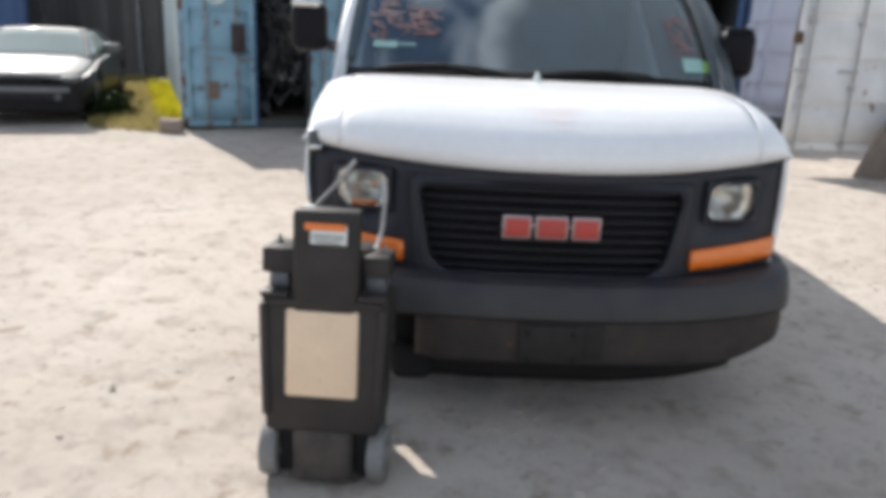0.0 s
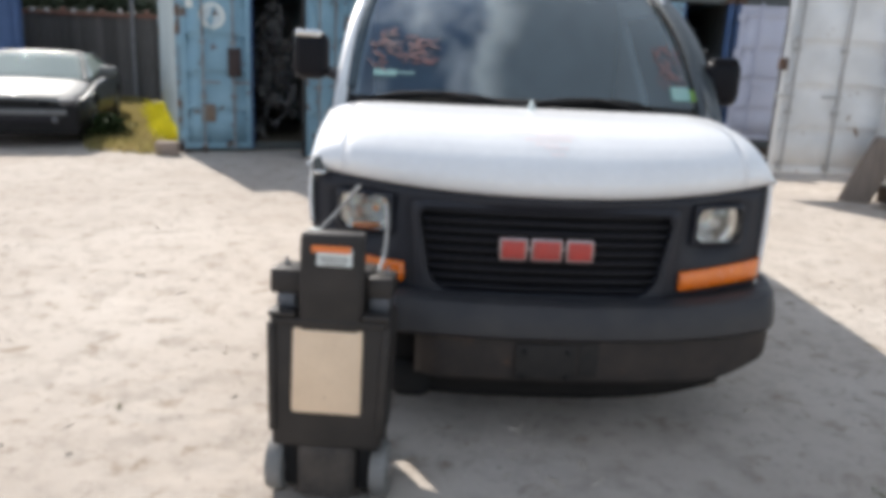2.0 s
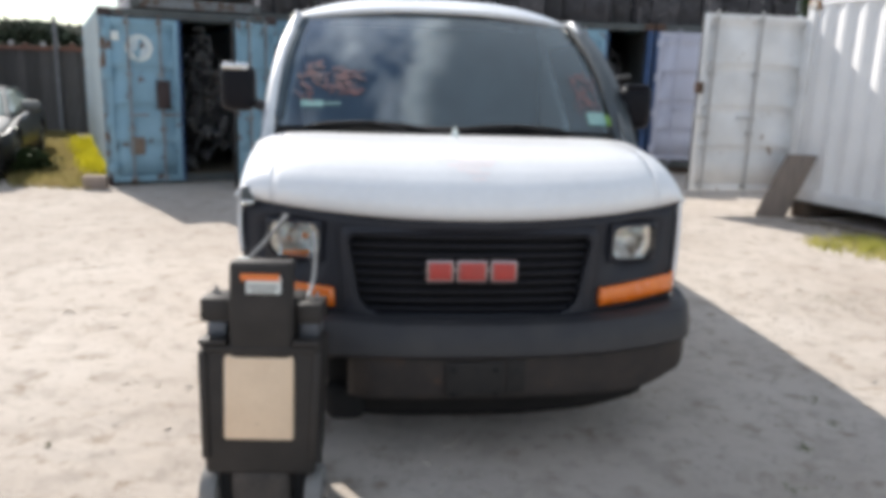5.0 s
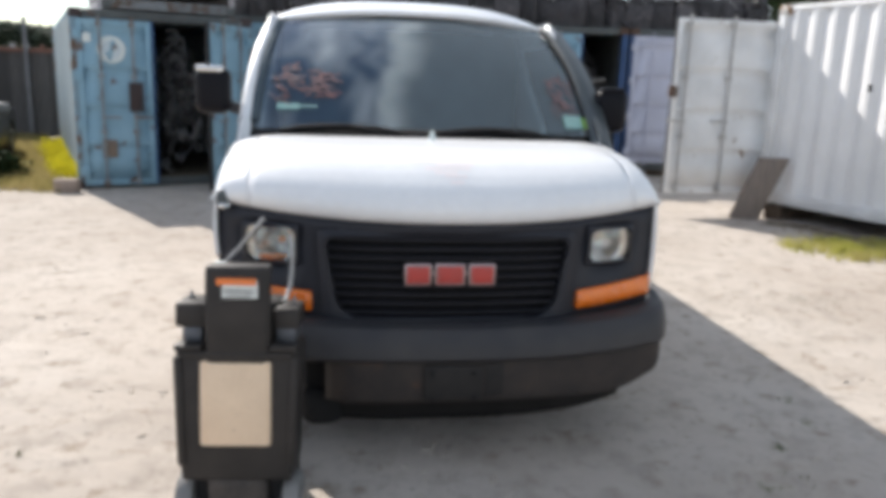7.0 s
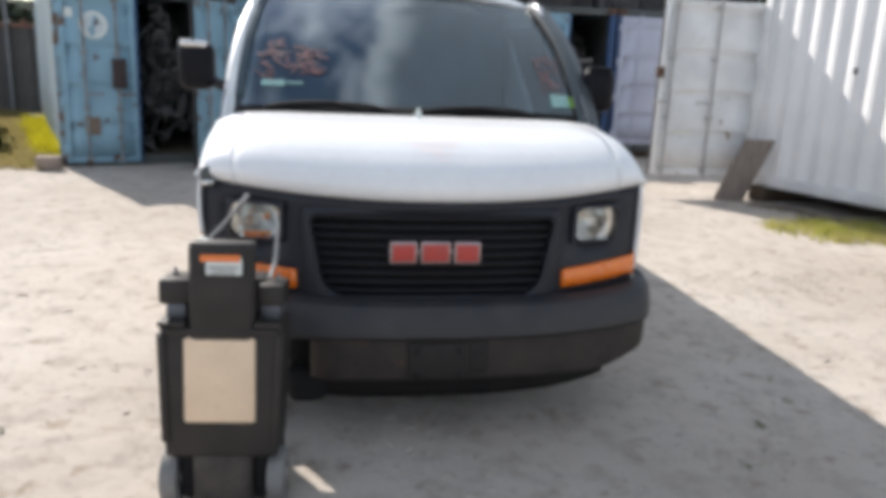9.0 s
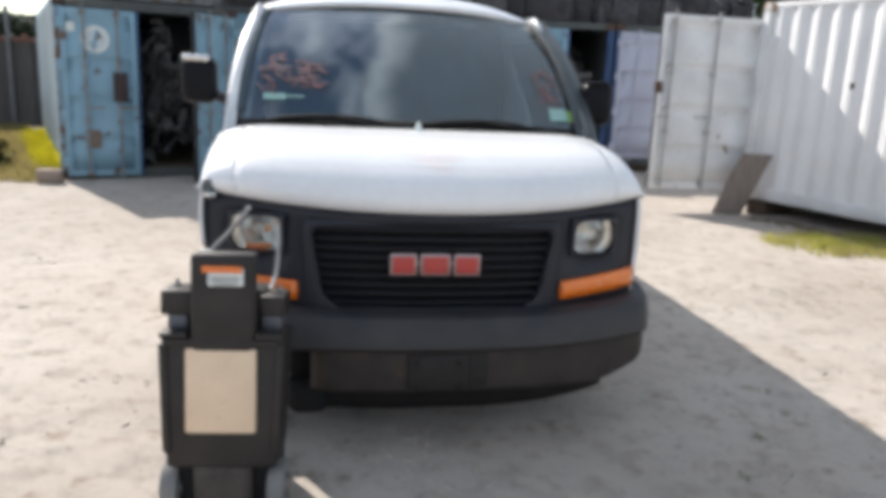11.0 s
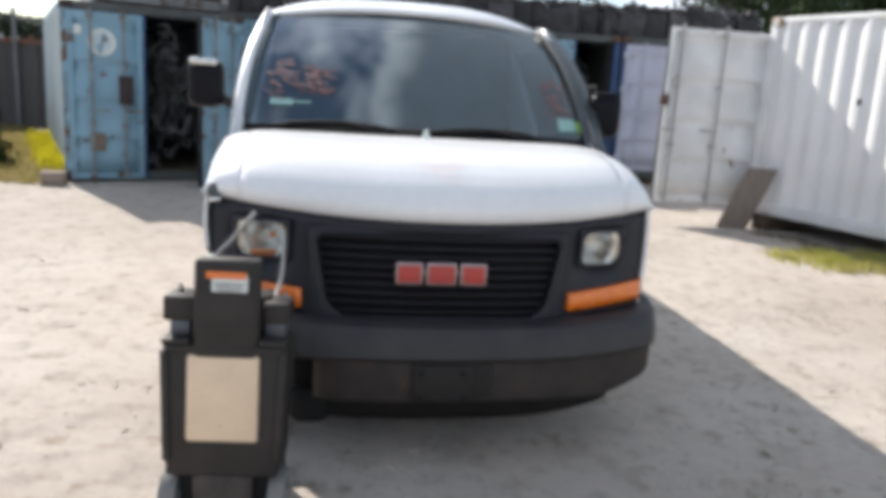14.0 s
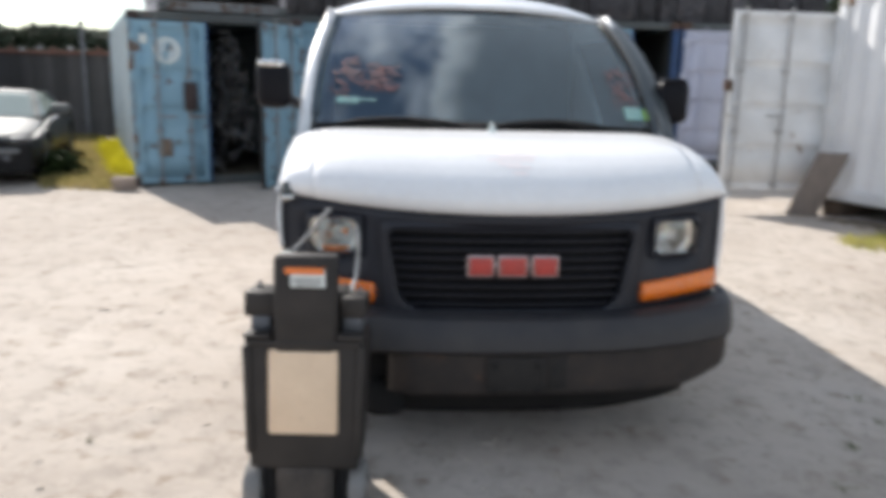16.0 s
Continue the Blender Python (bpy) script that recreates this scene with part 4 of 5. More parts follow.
def leaf(parent, m, w, h, z0, body, bars, side, at=(0.30, 0.74)):
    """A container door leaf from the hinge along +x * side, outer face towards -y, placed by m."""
    prof = []
    zz = z0 + 0.08
    while zz < z0 + h - 0.1:
        for f, d in ((0.0, 0.0), (0.34, 0.0), (0.39, 0.028), (0.47, 0.028), (0.52, 0.0)):
            if zz + f < z0 + h - 0.06:
                prof.append((zz + f, d))
        zz += 0.52
    prof.append((z0 + h - 0.06, 0.0))
    sheet = grid(steps(0.05 * side, (w - 0.05) * side, 4), prof, lambda x, p: (x, -0.012 + p[1], p[0]))
    door = part("door_leaf", moved(sheet, m), body, parent)
    thick(door, 0.006)
    fr = bmesh.new()
    for x in (0.035, w - 0.035):
        box(fr, (x * side, 0, z0 + h / 2), (0.07, 0.05, h), 0.008)
    for z in (z0 + 0.04, z0 + h - 0.04):
        box(fr, (w / 2 * side, 0.002, z), (w - 0.142, 0.046, 0.08), 0.008)
    part("door_frame", moved(fr, m), body, door)
    part("gasket", moved(boxed(((w + 0.012 if body is M_BLUE else w - 0.004) * side, 0.012, z0 + h / 2), (0.055 if body is M_BLUE else 0.02, 0.05, h), 0.006), m), M_DEEPBLUE if body is M_BLUE and side > 0 else M_GASKET, door)
    for x in (at[0] * w, at[1] * w):
        rod = bmesh.new()
        tube(rod, [(x * side, -0.062, z0 - 0.05), (x * side, -0.062, z0 + h + 0.05)], 0.017, 10)
        bar = part("locking_bar", moved(rod, m), bars, door)
        for z in (z0 + 0.06, z0 + 0.75, z0 + 1.5, z0 + h - 0.06):
            part("bracket", moved(boxed((x * side, -0.045, z), (0.085, 0.05, 0.05), 0.008), m), bars, bar)
        part("bar_handle", moved(boxed(((x + 0.10) * side, -0.088, z0 + 0.95), (0.26, 0.018, 0.035), 0.006), m), bars, bar)
    for z in (z0 + 0.2, z0 + 0.85, z0 + 1.5, z0 + h - 0.2):
        part("hinge", moved(boxed((0.01 * side, -0.035, z), (0.11, 0.03, 0.13), 0.008), m), body, door)
    return door


def container(name, m, label, body, side_mat, bars, height=2.44, rib=0.036, left=0.0, right=0.0, group="shipping containers", leaves=(True, True), right_mat=None, lw=1.14, rw=1.14, casting=M_RUST, rails=None, drop=0.0, at=(0.30, 0.74), posts=None, z0=0.145, flat=0.27):
    """Origin at the door end's left bottom corner; the door end faces -y, the box runs along +y."""
    W, L = 2.44, 6.06
    c = thing(name, m, label, "container", group)
    for x in (0.055, W - 0.055):
        for y in (0.055, L - 0.055):
            part("corner_post", boxed((x, y, height / 2), (0.11, 0.11, height - 0.24), 0.01), posts or body, c)
            for z in (0.06, height - 0.06):
                part("corner_casting", boxed((x + (-0.026 if x > 1 else 0.026), y + (-0.026 if y > 1 else 0.026), z), (0.17, 0.17, 0.12), 0.012), casting, c)
    for y in (0.05, L - 0.05):
        part("door_sill", boxed((W / 2, y + (0.03 if z0 < 0.1 and y < 1 else 0), 0.07), (W - 0.34, 0.10, 0.13), 0.01), rails or body, c)
        part("header", boxed((W / 2, y, height - 0.065), (W - 0.34, 0.10, 0.12), 0.01), rails or body, c)
    for x in (0.04, W - 0.04):
        part("bottom_rail", boxed((x, L / 2, 0.08), (0.06, L - 0.34, 0.15), 0.01), body, c)
        part("top_rail", boxed((x, L / 2, height - 0.04), (0.06, L - 0.34, 0.07), 0.01), body, c)
    turn = Matrix.Translation((0.048, L - 0.1, 0.14)) @ Matrix.Rotation(radians(-90), 4, "Z")
    thick(part("side_wall", moved(corrugated(L - 0.2, height - 0.20, rib, flat=flat), turn), side_mat, c, smooth=0), 0.004)
    turn = Matrix.Translation((W - 0.048, 0.1, 0.14)) @ Matrix.Rotation(radians(90), 4, "Z")
    thick(part("side_wall", moved(corrugated(L - 0.2, height - 0.20, rib, flat=flat), turn), side_mat, c, smooth=0), 0.004)
    turn = Matrix.Translation((W - 0.1, L - 0.075, 0.14)) @ Matrix.Rotation(radians(180), 4, "Z")
    thick(part("end_wall", moved(corrugated(W - 0.2, height - 0.20), turn), side_mat, c, smooth=0), 0.004)
    part("roof", boxed((W / 2, L / 2, height - 0.02), (W - 0.1, L - 0.2, 0.02), 0.004), side_mat, c)
    part("floor", boxed((W / 2, L / 2, 0.13), (W - 0.16, L - 0.22, 0.03), 0.004), M_PLY, c)
    h = height - 0.135 - z0
    doors = [None, None]
    if leaves[0]:
        doors[0] = leaf(c, Matrix.Translation((0.07, -0.012, 0)) @ Matrix.Rotation(radians(-left), 4, "Z"), lw, h, z0, body, bars, 1)
    if leaves[1]:
        doors[1] = leaf(c, Matrix.Translation((W - 0.07, -0.012, 0)) @ Matrix.Rotation(radians(right), 4, "Z"), rw, h - drop, z0, right_mat or body, bars, -1, at)
    return c, doors


blue, (bleaf, _) = container("shipping_container", pose(-4.55, 10.62, 0, 0, 0, 27.6), "weathered blue shipping container with one leaf ajar, scrap inside", M_BLUE, M_PALEBLUE, M_BARGREY, 2.44, 0.036, 0, 50, lw=0.95, rails=M_DARKRAIL, posts=M_RUSTBLUE, z0=0.05, casting=M_PLATE)
# markings on its closed leaf
disc = spin(bmesh.new(), (0.50, -0.035, 1.91), "y", [(0.0, 0.18), (-0.004, 0.18)], 32)
em = part("round_mark", disc, M_PAPER, bleaf, "faded white ring mark")
part("mark_field", spin(bmesh.new(), (0.50, -0.0395, 1.91), "y", [(0.0, 0.125), (-0.002, 0.125)], 32), M_MARK, em)
part("mark_glyph", boxed((0.50, -0.043, 1.90), (0.06, 0.004, 0.24), 0.002, Matrix.Rotation(radians(14), 4, "Y")), M_BLUE, em)
for a in (60, 240):
    part("mark_glyph", boxed((0.50 + 0.09 * math.cos(radians(a)), -0.043, 1.90 + 0.09 * math.sin(radians(a))), (0.03, 0.004, 0.13), 0.002, Matrix.Rotation(radians(-20), 4, "Y")), M_BLUE, em)
part("sign_plate", boxed((0.79, -0.085, 1.28), (0.19, 0.012, 0.40), 0.006), M_PLATE, bleaf, "dark rusty plate")
part("rust_patch", boxed((0.42, -0.030, 0.56), (0.19, 0.006, 0.25), 0.05, seg=3), M_TANRUST, bleaf)
part("white_mark", boxed((0.20, -0.030, 2.06), (0.10, 0.004, 0.12), 0.002), M_PAPER, bleaf)

upper, _ = container("shipping_container", pose(-4.18, 10.82, 2.46, 0, 0, 27.6) @ Matrix.Diagonal((0.73, 0.36, 1, 1)), "short grey container stacked on the blue one, boarded opening", M_MAUVE, M_MAUVE, M_GREYC, 2.44, 0.036, 0, 0, leaves=(False, False), casting=M_DARKRAIL, rails=M_WEATHER)

part("board", boxed((1.22, 0.12, 1.30), (2.16, 0.03, 1.96), 0.01), M_MAUVE, upper, "grey board closing the opening")
white_m = pose(4.78 + 0.903 * 2.44, 10.24 + 0.4305 * 2.44, 0.20, 0, 0, 205.5)
wc, (_, wleaf) = container("shipping_container", white_m, "white corrugated shipping container with its door leaf swung open", M_CREAM, M_WHITEC, M_BARW, 2.55, 0.032, 0, 164.5, leaves=(True, True), rw=1.45, casting=M_CASTW, drop=0.08, at=(0.48, 0.90), z0=0.10, flat=0.16)

part("vent", boxed((2.405, 1.39, 1.53), (0.05, 0.06, 0.09), 0.02, seg=3), M_GASKET, wc, "small dark vent cover")
latch = Matrix.Translation((2.37, -0.012, 0)) @ Matrix.Rotation(radians(164.5), 4, "Z")
part("latch_box", moved(boxed((-1.45, -0.03, 1.42), (0.10, 0.07, 0.14), 0.01), latch), M_RUST, wleaf, "rusty latch box")
row = "containers at the back of the yard"
# headers and the open container's walls have their shade put into the colour
container("shipping_container", pose(1.45, 14.5, 0.12, 0, 0, 0), "blue container with one open half at the yard's back", M_BLUE, M_DARKRAIL, M_GREYC, 2.59, 0.036, 0, 0, row, leaves=(True, False), lw=1.5, rails=M_DARKRAIL, posts=M_DEEPBLUE)
container("shipping_container", pose(3.93, 14.5, 0.12, 0, 0, 0), "lilac-grey container with closed doors at the yard's back", M_LILAC, M_GREYC, M_LILAC, 2.59, 0.036, 0, 0, row, rails=M_DARKRAIL, posts=M_DEEPBLUE)
container("shipping_container", pose(-1.08, 14.6, 0.12, 0, 0, 0), "dark blue container with closed doors under scrap", M_BLUE, M_BLUE, M_GREYC, 2.59, 0.036, 0, 0, row, rails=M_DARKRAIL)
container("shipping_container", pose(-3.60, 14.7, 0.12, 0, 0, 0), "dark blue container with closed doors under scrap", M_BLUE, M_BLUE, M_GREYC, 2.59, 0.036, 0, 0, row, rails=M_DARKRAIL)
container("shipping_container", pose(-10.72, 16.4, 0, 0, 0, 126), "navy blue steel container standing before the board fence", M_NAVY, M_NAVY, M_NAVY, 2.59, 0.018, 0, 0, casting=M_NAVY)
for p in ((4.93, 9.98), (6.28, 7.64), (7.6, 5.35)):
    single("timber_sleeper", boxed((0, 0, 0), (2.6, 0.22, 0.215), 0.015), M_TIMBER, pose(p[0] + 1.04, p[1] + 0.60, 0.098, 0, 0, 30), "old timber sleeper carrying the white container", "timber", "sleepers")
for p in ((3.93, 14.75), (1.45, 14.75), (-1.08, 14.85), (-3.6, 14.95)):
    single("timber_sleeper", boxed((1.22, 0, 0), (2.6, 0.25, 0.14), 0.015), M_TIMBER, pose(p[0], p[1], 0.06), "old timber sleeper under a container", "timber", "sleepers")


# ---- scrap ----
def scrap(seed, dark=True):
    rnd = random.Random(seed)
    t = thing("scrap_engine", pose(0, -40, 0), "greasy dark scrap engine block with fittings", "engine", "scrap engines")
    M = M_SCRAP if dark else M_SCRAPL
    part("block", boxed((0, 0, 0.19), (0.48, 0.42, 0.36), 0.03, Matrix.Rotation(rnd.uniform(-0.1, 0.1), 4, "Y")), M, t)
    part("head", boxed((rnd.uniform(-0.05, 0.05), 0, 0.42), (0.40, 0.22, 0.11), 0.02, Matrix.Rotation(rnd.uniform(-0.3, 0.3), 4, "Y")), M, t)
    for i in range(3):
        p = [(rnd.uniform(-0.26, 0.26), rnd.uniform(-0.25, 0.0), rnd.uniform(0.1, 0.55)) for _ in range(3)]
        part("pipe", tube(bmesh.new(), bezier(p, 5), rnd.uniform(0.02, 0.04), 7), M_SCRAPL if i == 0 else M, t)
    part("pulley", spin(bmesh.new(), (rnd.uniform(-0.15, 0.15), -0.23, rnd.uniform(0.12, 0.3)), "y", [(-0.03, 0.05), (-0.03, 0.09), (0.0, 0.07), (0.03, 0.09), (0.03, 0.05)], 16), M, t)
    part("manifold", boxed((rnd.uniform(-0.1, 0.1), -0.16, 0.40), (0.30, 0.10, 0.09), 0.02, Matrix.Rotation(rnd.uniform(-0.5, 0.5), 4, "Y")), M, t)
    return t


kinds = [scrap(k) for k in range(4)]
rnd = random.Random(11)
spots = [(-3.4 + 0.42 * i, 14.9 + rnd.uniform(-0.05, 0.2), 2.71) for i in range(24)] + [(-3.3 + 0.47 * i, 15.6 + rnd.uniform(-0.1, 0.2), 2.71) for i in range(21)]
for i, (x, y, z) in enumerate(spots):
    mm = pose(x, y, z, 0, rnd.uniform(-4, 4), rnd.uniform(-30, 30)) @ Matrix.Diagonal((1, 1, 1.12, 1))
    if i < 4:
        kinds[i].matrix_world = mm
    else:
        copy_thing(kinds[i % 4], mm)


def junk(seed, w, d, h, m, label, mats, count=48, fit=1.0):
    """A tangled heap of stripped vehicle parts."""
    r = random.Random(seed)
    heap = thing("scrap_heap", m, label, "scrap")
    for _ in range(count):
        z = h * r.random() ** 0.8
        k = 1 - 0.5 * z / h
        c = (r.uniform(-w, w) * k, r.uniform(-d, d) * k, z + 0.08)
        rot = Euler((r.uniform(-1, 1), r.uniform(-1, 1), r.uniform(0, 3))).to_matrix().to_4x4()
        kind = r.random()
        if kind < 0.4:
            part("metal_casting", boxed(c, (fit * r.uniform(0.08, 0.3), fit * r.uniform(0.05, 0.2), fit * r.uniform(0.05, 0.25)), 0.02, rot), r.choice(mats), heap)
        elif kind < 0.55:
            q = [(fit * p, fit * v) for p, v in ((-0.04, 0.06), (-0.05, 0.13), (0.0, 0.15), (0.05, 0.13), (0.04, 0.06))]
            part("brake_drum", moved(spin(bmesh.new(), (0, 0, 0), "y", q, 18), Matrix.Translation((c[0], c[1], max(c[2], 0.17))) @ rot), r.choice(mats), heap)
        else:
            q = [Vector(c) + Vector((r.uniform(-0.2, 0.2), r.uniform(-0.15, 0.15), r.uniform(-0.35, 0.35))) for _ in range(3)]
            part("pipe", tube(bmesh.new(), bezier([(v.x, v.y, max(v.z, 0.05)) for v in q], 5), fit * r.uniform(0.012, 0.045), 8), r.choice(mats), heap)
    return heap


junk(3, 0.32, 0.4, 1.75, blue.matrix_world @ pose(1.46, 0.62, 0.145), "tangled heap of stripped grey car parts", [M_SCRAPM, M_SCRAPM, M_SCRAPM, M_SCRAP, M_SCRAP, M_SCRAPL], 130, 0.62)
junk(5, 0.42, 0.4, 1.7, pose(3.25, 15.15, 0.26), "dark heap of car parts inside a container", [M_SCRAP, M_SCRAP, M_SCRAPM], 80, 0.8)
single("pale_pipe", tube(bmesh.new(), [(-0.20, 0, 0), (0.0, -0.02, 0.03), (0.20, 0, 0.05)], 0.045, 10), M_SCRAPL, pose(3.36, 14.72, 1.72), "pale metal pipe sticking out of the scrap heap", "pipe")

# ---- leaning board, block ----
board = boxed((0, 0, 0.43), (0.36, 0.045, 0.86), 0.006)
slab = Matrix(((1, 0, 0.36, 4.46), (-0.20, 1, -0.05, 9.88), (0, 0, 0.955, 0.0), (0, 0, 0, 1)))
single("leaning_board", moved(board, slab), M_BOARD, Matrix(), "grey-brown weathered board leaning against the white container", "board")
blk = boxed((0, 0, 0.09), (0.30, 0.19, 0.18), 0.012)
single("concrete_block", blk, M_BLOCK, pose(-4.59, 10.33, 0, 0, 0, 12), "brownish concrete block on the ground by the container", "block")


# ---- parked car ----
def build_car(m):
    car = thing("parked_car", m, "low silver coupe with dark lower front, parked on the gravel", "car")

    def top(y):
        return curve((0.0, 0.12, 0.5, 1.3, 2.0, 3.6, 4.1, 4.5), (0.60, 0.67, 0.74, 0.84, 0.87, 0.90, 0.92, 0.86), y)

    def half(y):
        return 0.90 - 0.22 * max(0.45 - y, 0) ** 2 / 0.2 - 0.05 * max(y - 4.0, 0)

    ks = (0.0, 0.12, 0.35, 0.55, 0.68, 0.78, 0.9, 1.0)

    def body(y, k):
        s = -1 if k < 0 else 1
        a = abs(k)
        h, t = half(y), top(y)
        arch = max(0.34 + math.sqrt(max(0.36**2 - (y - 0.88) ** 2, 0)) if abs(y - 0.88) < 0.36 else 0.2, 0.34 + math.sqrt(max(0.36**2 - (y - 3.62) ** 2, 0)) if abs(y - 3.62) < 0.36 else 0.2)
        z = curve(ks, (t + 0.035, t + 0.03, t + 0.02, t - 0.01, t - 0.07, 0.52, 0.40, 0.22), a)
        x = curve(ks, (0, 0.22 * h, 0.62 * h, 0.86 * h, 0.97 * h, 1.0 * h, 0.985 * h, 0.95 * h), a)
        if a > 0.7:
            z = max(z, min(arch, 0.69))
        return (s * x, y, z)

    kk = [-k for k in reversed(ks[1:])] + list(ks)
    ys = steps(0.0, 0.5, 8) + steps(0.55, 1.25, 12) + steps(1.35, 3.2, 10) + steps(3.26, 4.0, 12) + steps(4.1, 4.5, 5)
    thick(part("body", grid(ys, [-0.62] + [k for k in kk if abs(k) <= 0.55] + [0.62], body), M_SILVERCAR, car), 0.012)
    # lower sides in a dark copy of the paint, their shade put into colour
    for s in (-1, 1):
        thick(part("shaded_side", grid(ys, [s * k for k in (0.624, 0.68, 0.73, 0.78, 0.84, 0.9, 1.0)], body), M_CARSHADE, car, "lower side with its shade painted dark"), 0.012)
    # black bumper reaches low to stand in for the shade under the car
    part("front_bumper", boxed((0, 0.06, 0.365), (1.58, 0.16, 0.41), 0.07, seg=4), M_BLACK, car)
    part("lower_grille", boxed((0, -0.025, 0.40), (0.95, 0.03, 0.15), 0.02), M_GRILLE, car)
    part("rear_bumper", boxed((0, 4.46, 0.50), (1.62, 0.14, 0.36), 0.06, seg=4), M_SILVERCAR, car)
    part("underbody", boxed((0, 2.2, 0.28), (1.5, 4.1, 0.16), 0.03), M_BLACK, car)

    def cabin(u, w):
        """Glasshouse: u from -1 to 1 across, w along from cowl over the roof to the rear deck."""
        z = curve((0, 0.28, 0.36, 0.62, 0.72, 1.0), (0.86, 1.185, 1.225, 1.215, 1.17, 0.92), w)
        y = curve((0, 0.28, 0.36, 0.62, 0.72, 1.0), (1.18, 1.86, 2.05, 2.85, 3.15, 3.95), w)
        h = 0.74 - 0.16 * (z - 0.86) / 0.4
        return (u * h, y, z - 0.03 * u * u)

    us = steps(-1, 1, 10)
    for name, lo, hi, mt in (("windscreen", 0.0, 0.28, M_CARGLASS), ("roof", 0.28, 0.68, M_SILVERCAR), ("rear_window", 0.68, 1.0, M_CARGLASS)):
        thick(part(name, grid(us, steps(lo, hi, 8), cabin), mt, car), 0.006)
    for s in (-1, 1):
        side = grid(steps(0.03, 0.97, 14), steps(0, 1, 4), lambda w, k, s=s: (s * (0.80 + (abs(cabin(1, w)[0]) - 0.80) * k), cabin(1, w)[1], 0.87 + (cabin(1, w)[2] - 0.012 - 0.87) * k))
        thick(part("side_window", side, M_CARGLASS, car), 0.005)
        part("pillar", tube(bmesh.new(), [cabin(s, w) for w in steps(0, 0.3, 6)], 0.03, 8), M_SILVERCAR, car)
        part("pillar", tube(bmesh.new(), [cabin(s, w) for w in steps(0.62, 1.0, 6)], 0.035, 8), M_SILVERCAR, car)
        mir = part("door_mirror", boxed((s * 1.0, 1.60, 0.95), (0.27, 0.14, 0.17), 0.06, seg=4), M_SILVERCAR, car)
        part("mirror_stalk", tube(bmesh.new(), [(s * 0.82, 1.62, 0.86), (s * 0.93, 1.62, 0.90)], 0.025, 8), M_BLACK, mir)
        lamp = part("headlight", boxed((s * 0.66, 0.085, 0.60), (0.27, 0.12, 0.10), 0.035, Matrix.Rotation(radians(s * 16), 4, "Z"), seg=3), M_LATCH, car)
        part("lens", boxed((s * 0.66, 0.045, 0.60), (0.26, 0.06, 0.09), 0.028, Matrix.Rotation(radians(s * 16), 4, "Z"), seg=3), M_LENS, lamp)
        for y in (0.88, 3.62):
            w = part("wheel", spin(bmesh.new(), (s * 0.78, y, 0.322), "x", [(-0.1, 0.20), (-0.11, 0.29), (-0.08, 0.322), (0.08, 0.322), (0.11, 0.29), (0.1, 0.20)], 30), M_RUBBER, car)
            part("rim", spin(bmesh.new(), (s * 0.78, y, 0.322), "x", [(s * 0.08, 0.205), (s * 0.105, 0.19), (s * 0.09, 0.12), (s * 0.11, 0.05)], 20), M_STEEL, w)
    part("grille", boxed((0, 0.02, 0.585), (0.62, 0.05, 0.07), 0.02), M_BLACK, car)
    part("bumper_strip", boxed((0, -0.025, 0.47), (1.30, 0.05, 0.075), 0.02, seg=3), M_STRIP, car, "dull grey bumper strip")
    for s in (-1, 1):
        part("fog_lamp", spin(bmesh.new(), (s * 0.50, -0.02, 0.375), "y", [(0.02, 0.048), (-0.02, 0.048), (-0.03, 0.03)], 18), M_LATCH, car)
    return car


build_car(pose(-6.71, 10.14, 0, 0, 0, 22) @ Matrix.Scale(1.05, 4))

# ---- fence ----
fence = thing("fence", pose(-15.5, 18.5, 0), "dark weathered board fence with rusty red top rail", "fence")
rnd = random.Random(21)
plank_mesh = finish(boxed((0, 0, 1.0), (0.192, 0.028, 2.0), 0.005, seg=1), "plank", M_FENCE)
for i in range(60):
    ob = new("plank", plank_mesh)
    ob.parent = fence
    ob.matrix_basis = pose(0.09 + 0.184 * i, rnd.uniform(-0.012, 0.012), 0.02, 0, rnd.uniform(-0.5, 0.5), 0) @ Matrix.Diagonal((1, 1, 1 + rnd.uniform(-0.02, 0.03), 1))
for z in (0.5, 1.6):
    part("rail", boxed((5.5, 0.05, z), (11.0, 0.05, 0.10), 0.006), M_FENCE, fence)
part("top_rail", boxed((5.5, -0.035, 2.02), (11.0, 0.045, 0.10), 0.01), M_FRED, fence, "rusty red top rail")
for i in range(30):
    part("rail_clip", boxed((0.2 + 0.36 * i + rnd.uniform(-0.08, 0.08), -0.06, 2.07 + rnd.uniform(-0.02, 0.05)), (0.12, 0.05, 0.10), 0.02, Matrix.Rotation(rnd.uniform(-0.4, 0.4), 4, "Y")), M_GREYC if i % 3 else M_FRED, fence)
for x in (1.6, 6.35, 8.7):
    part("post", tube(bmesh.new(), [(x, -0.12, 0), (x, -0.12, 2.75)], 0.045, 10), M_FPOST, fence, "grey steel post")


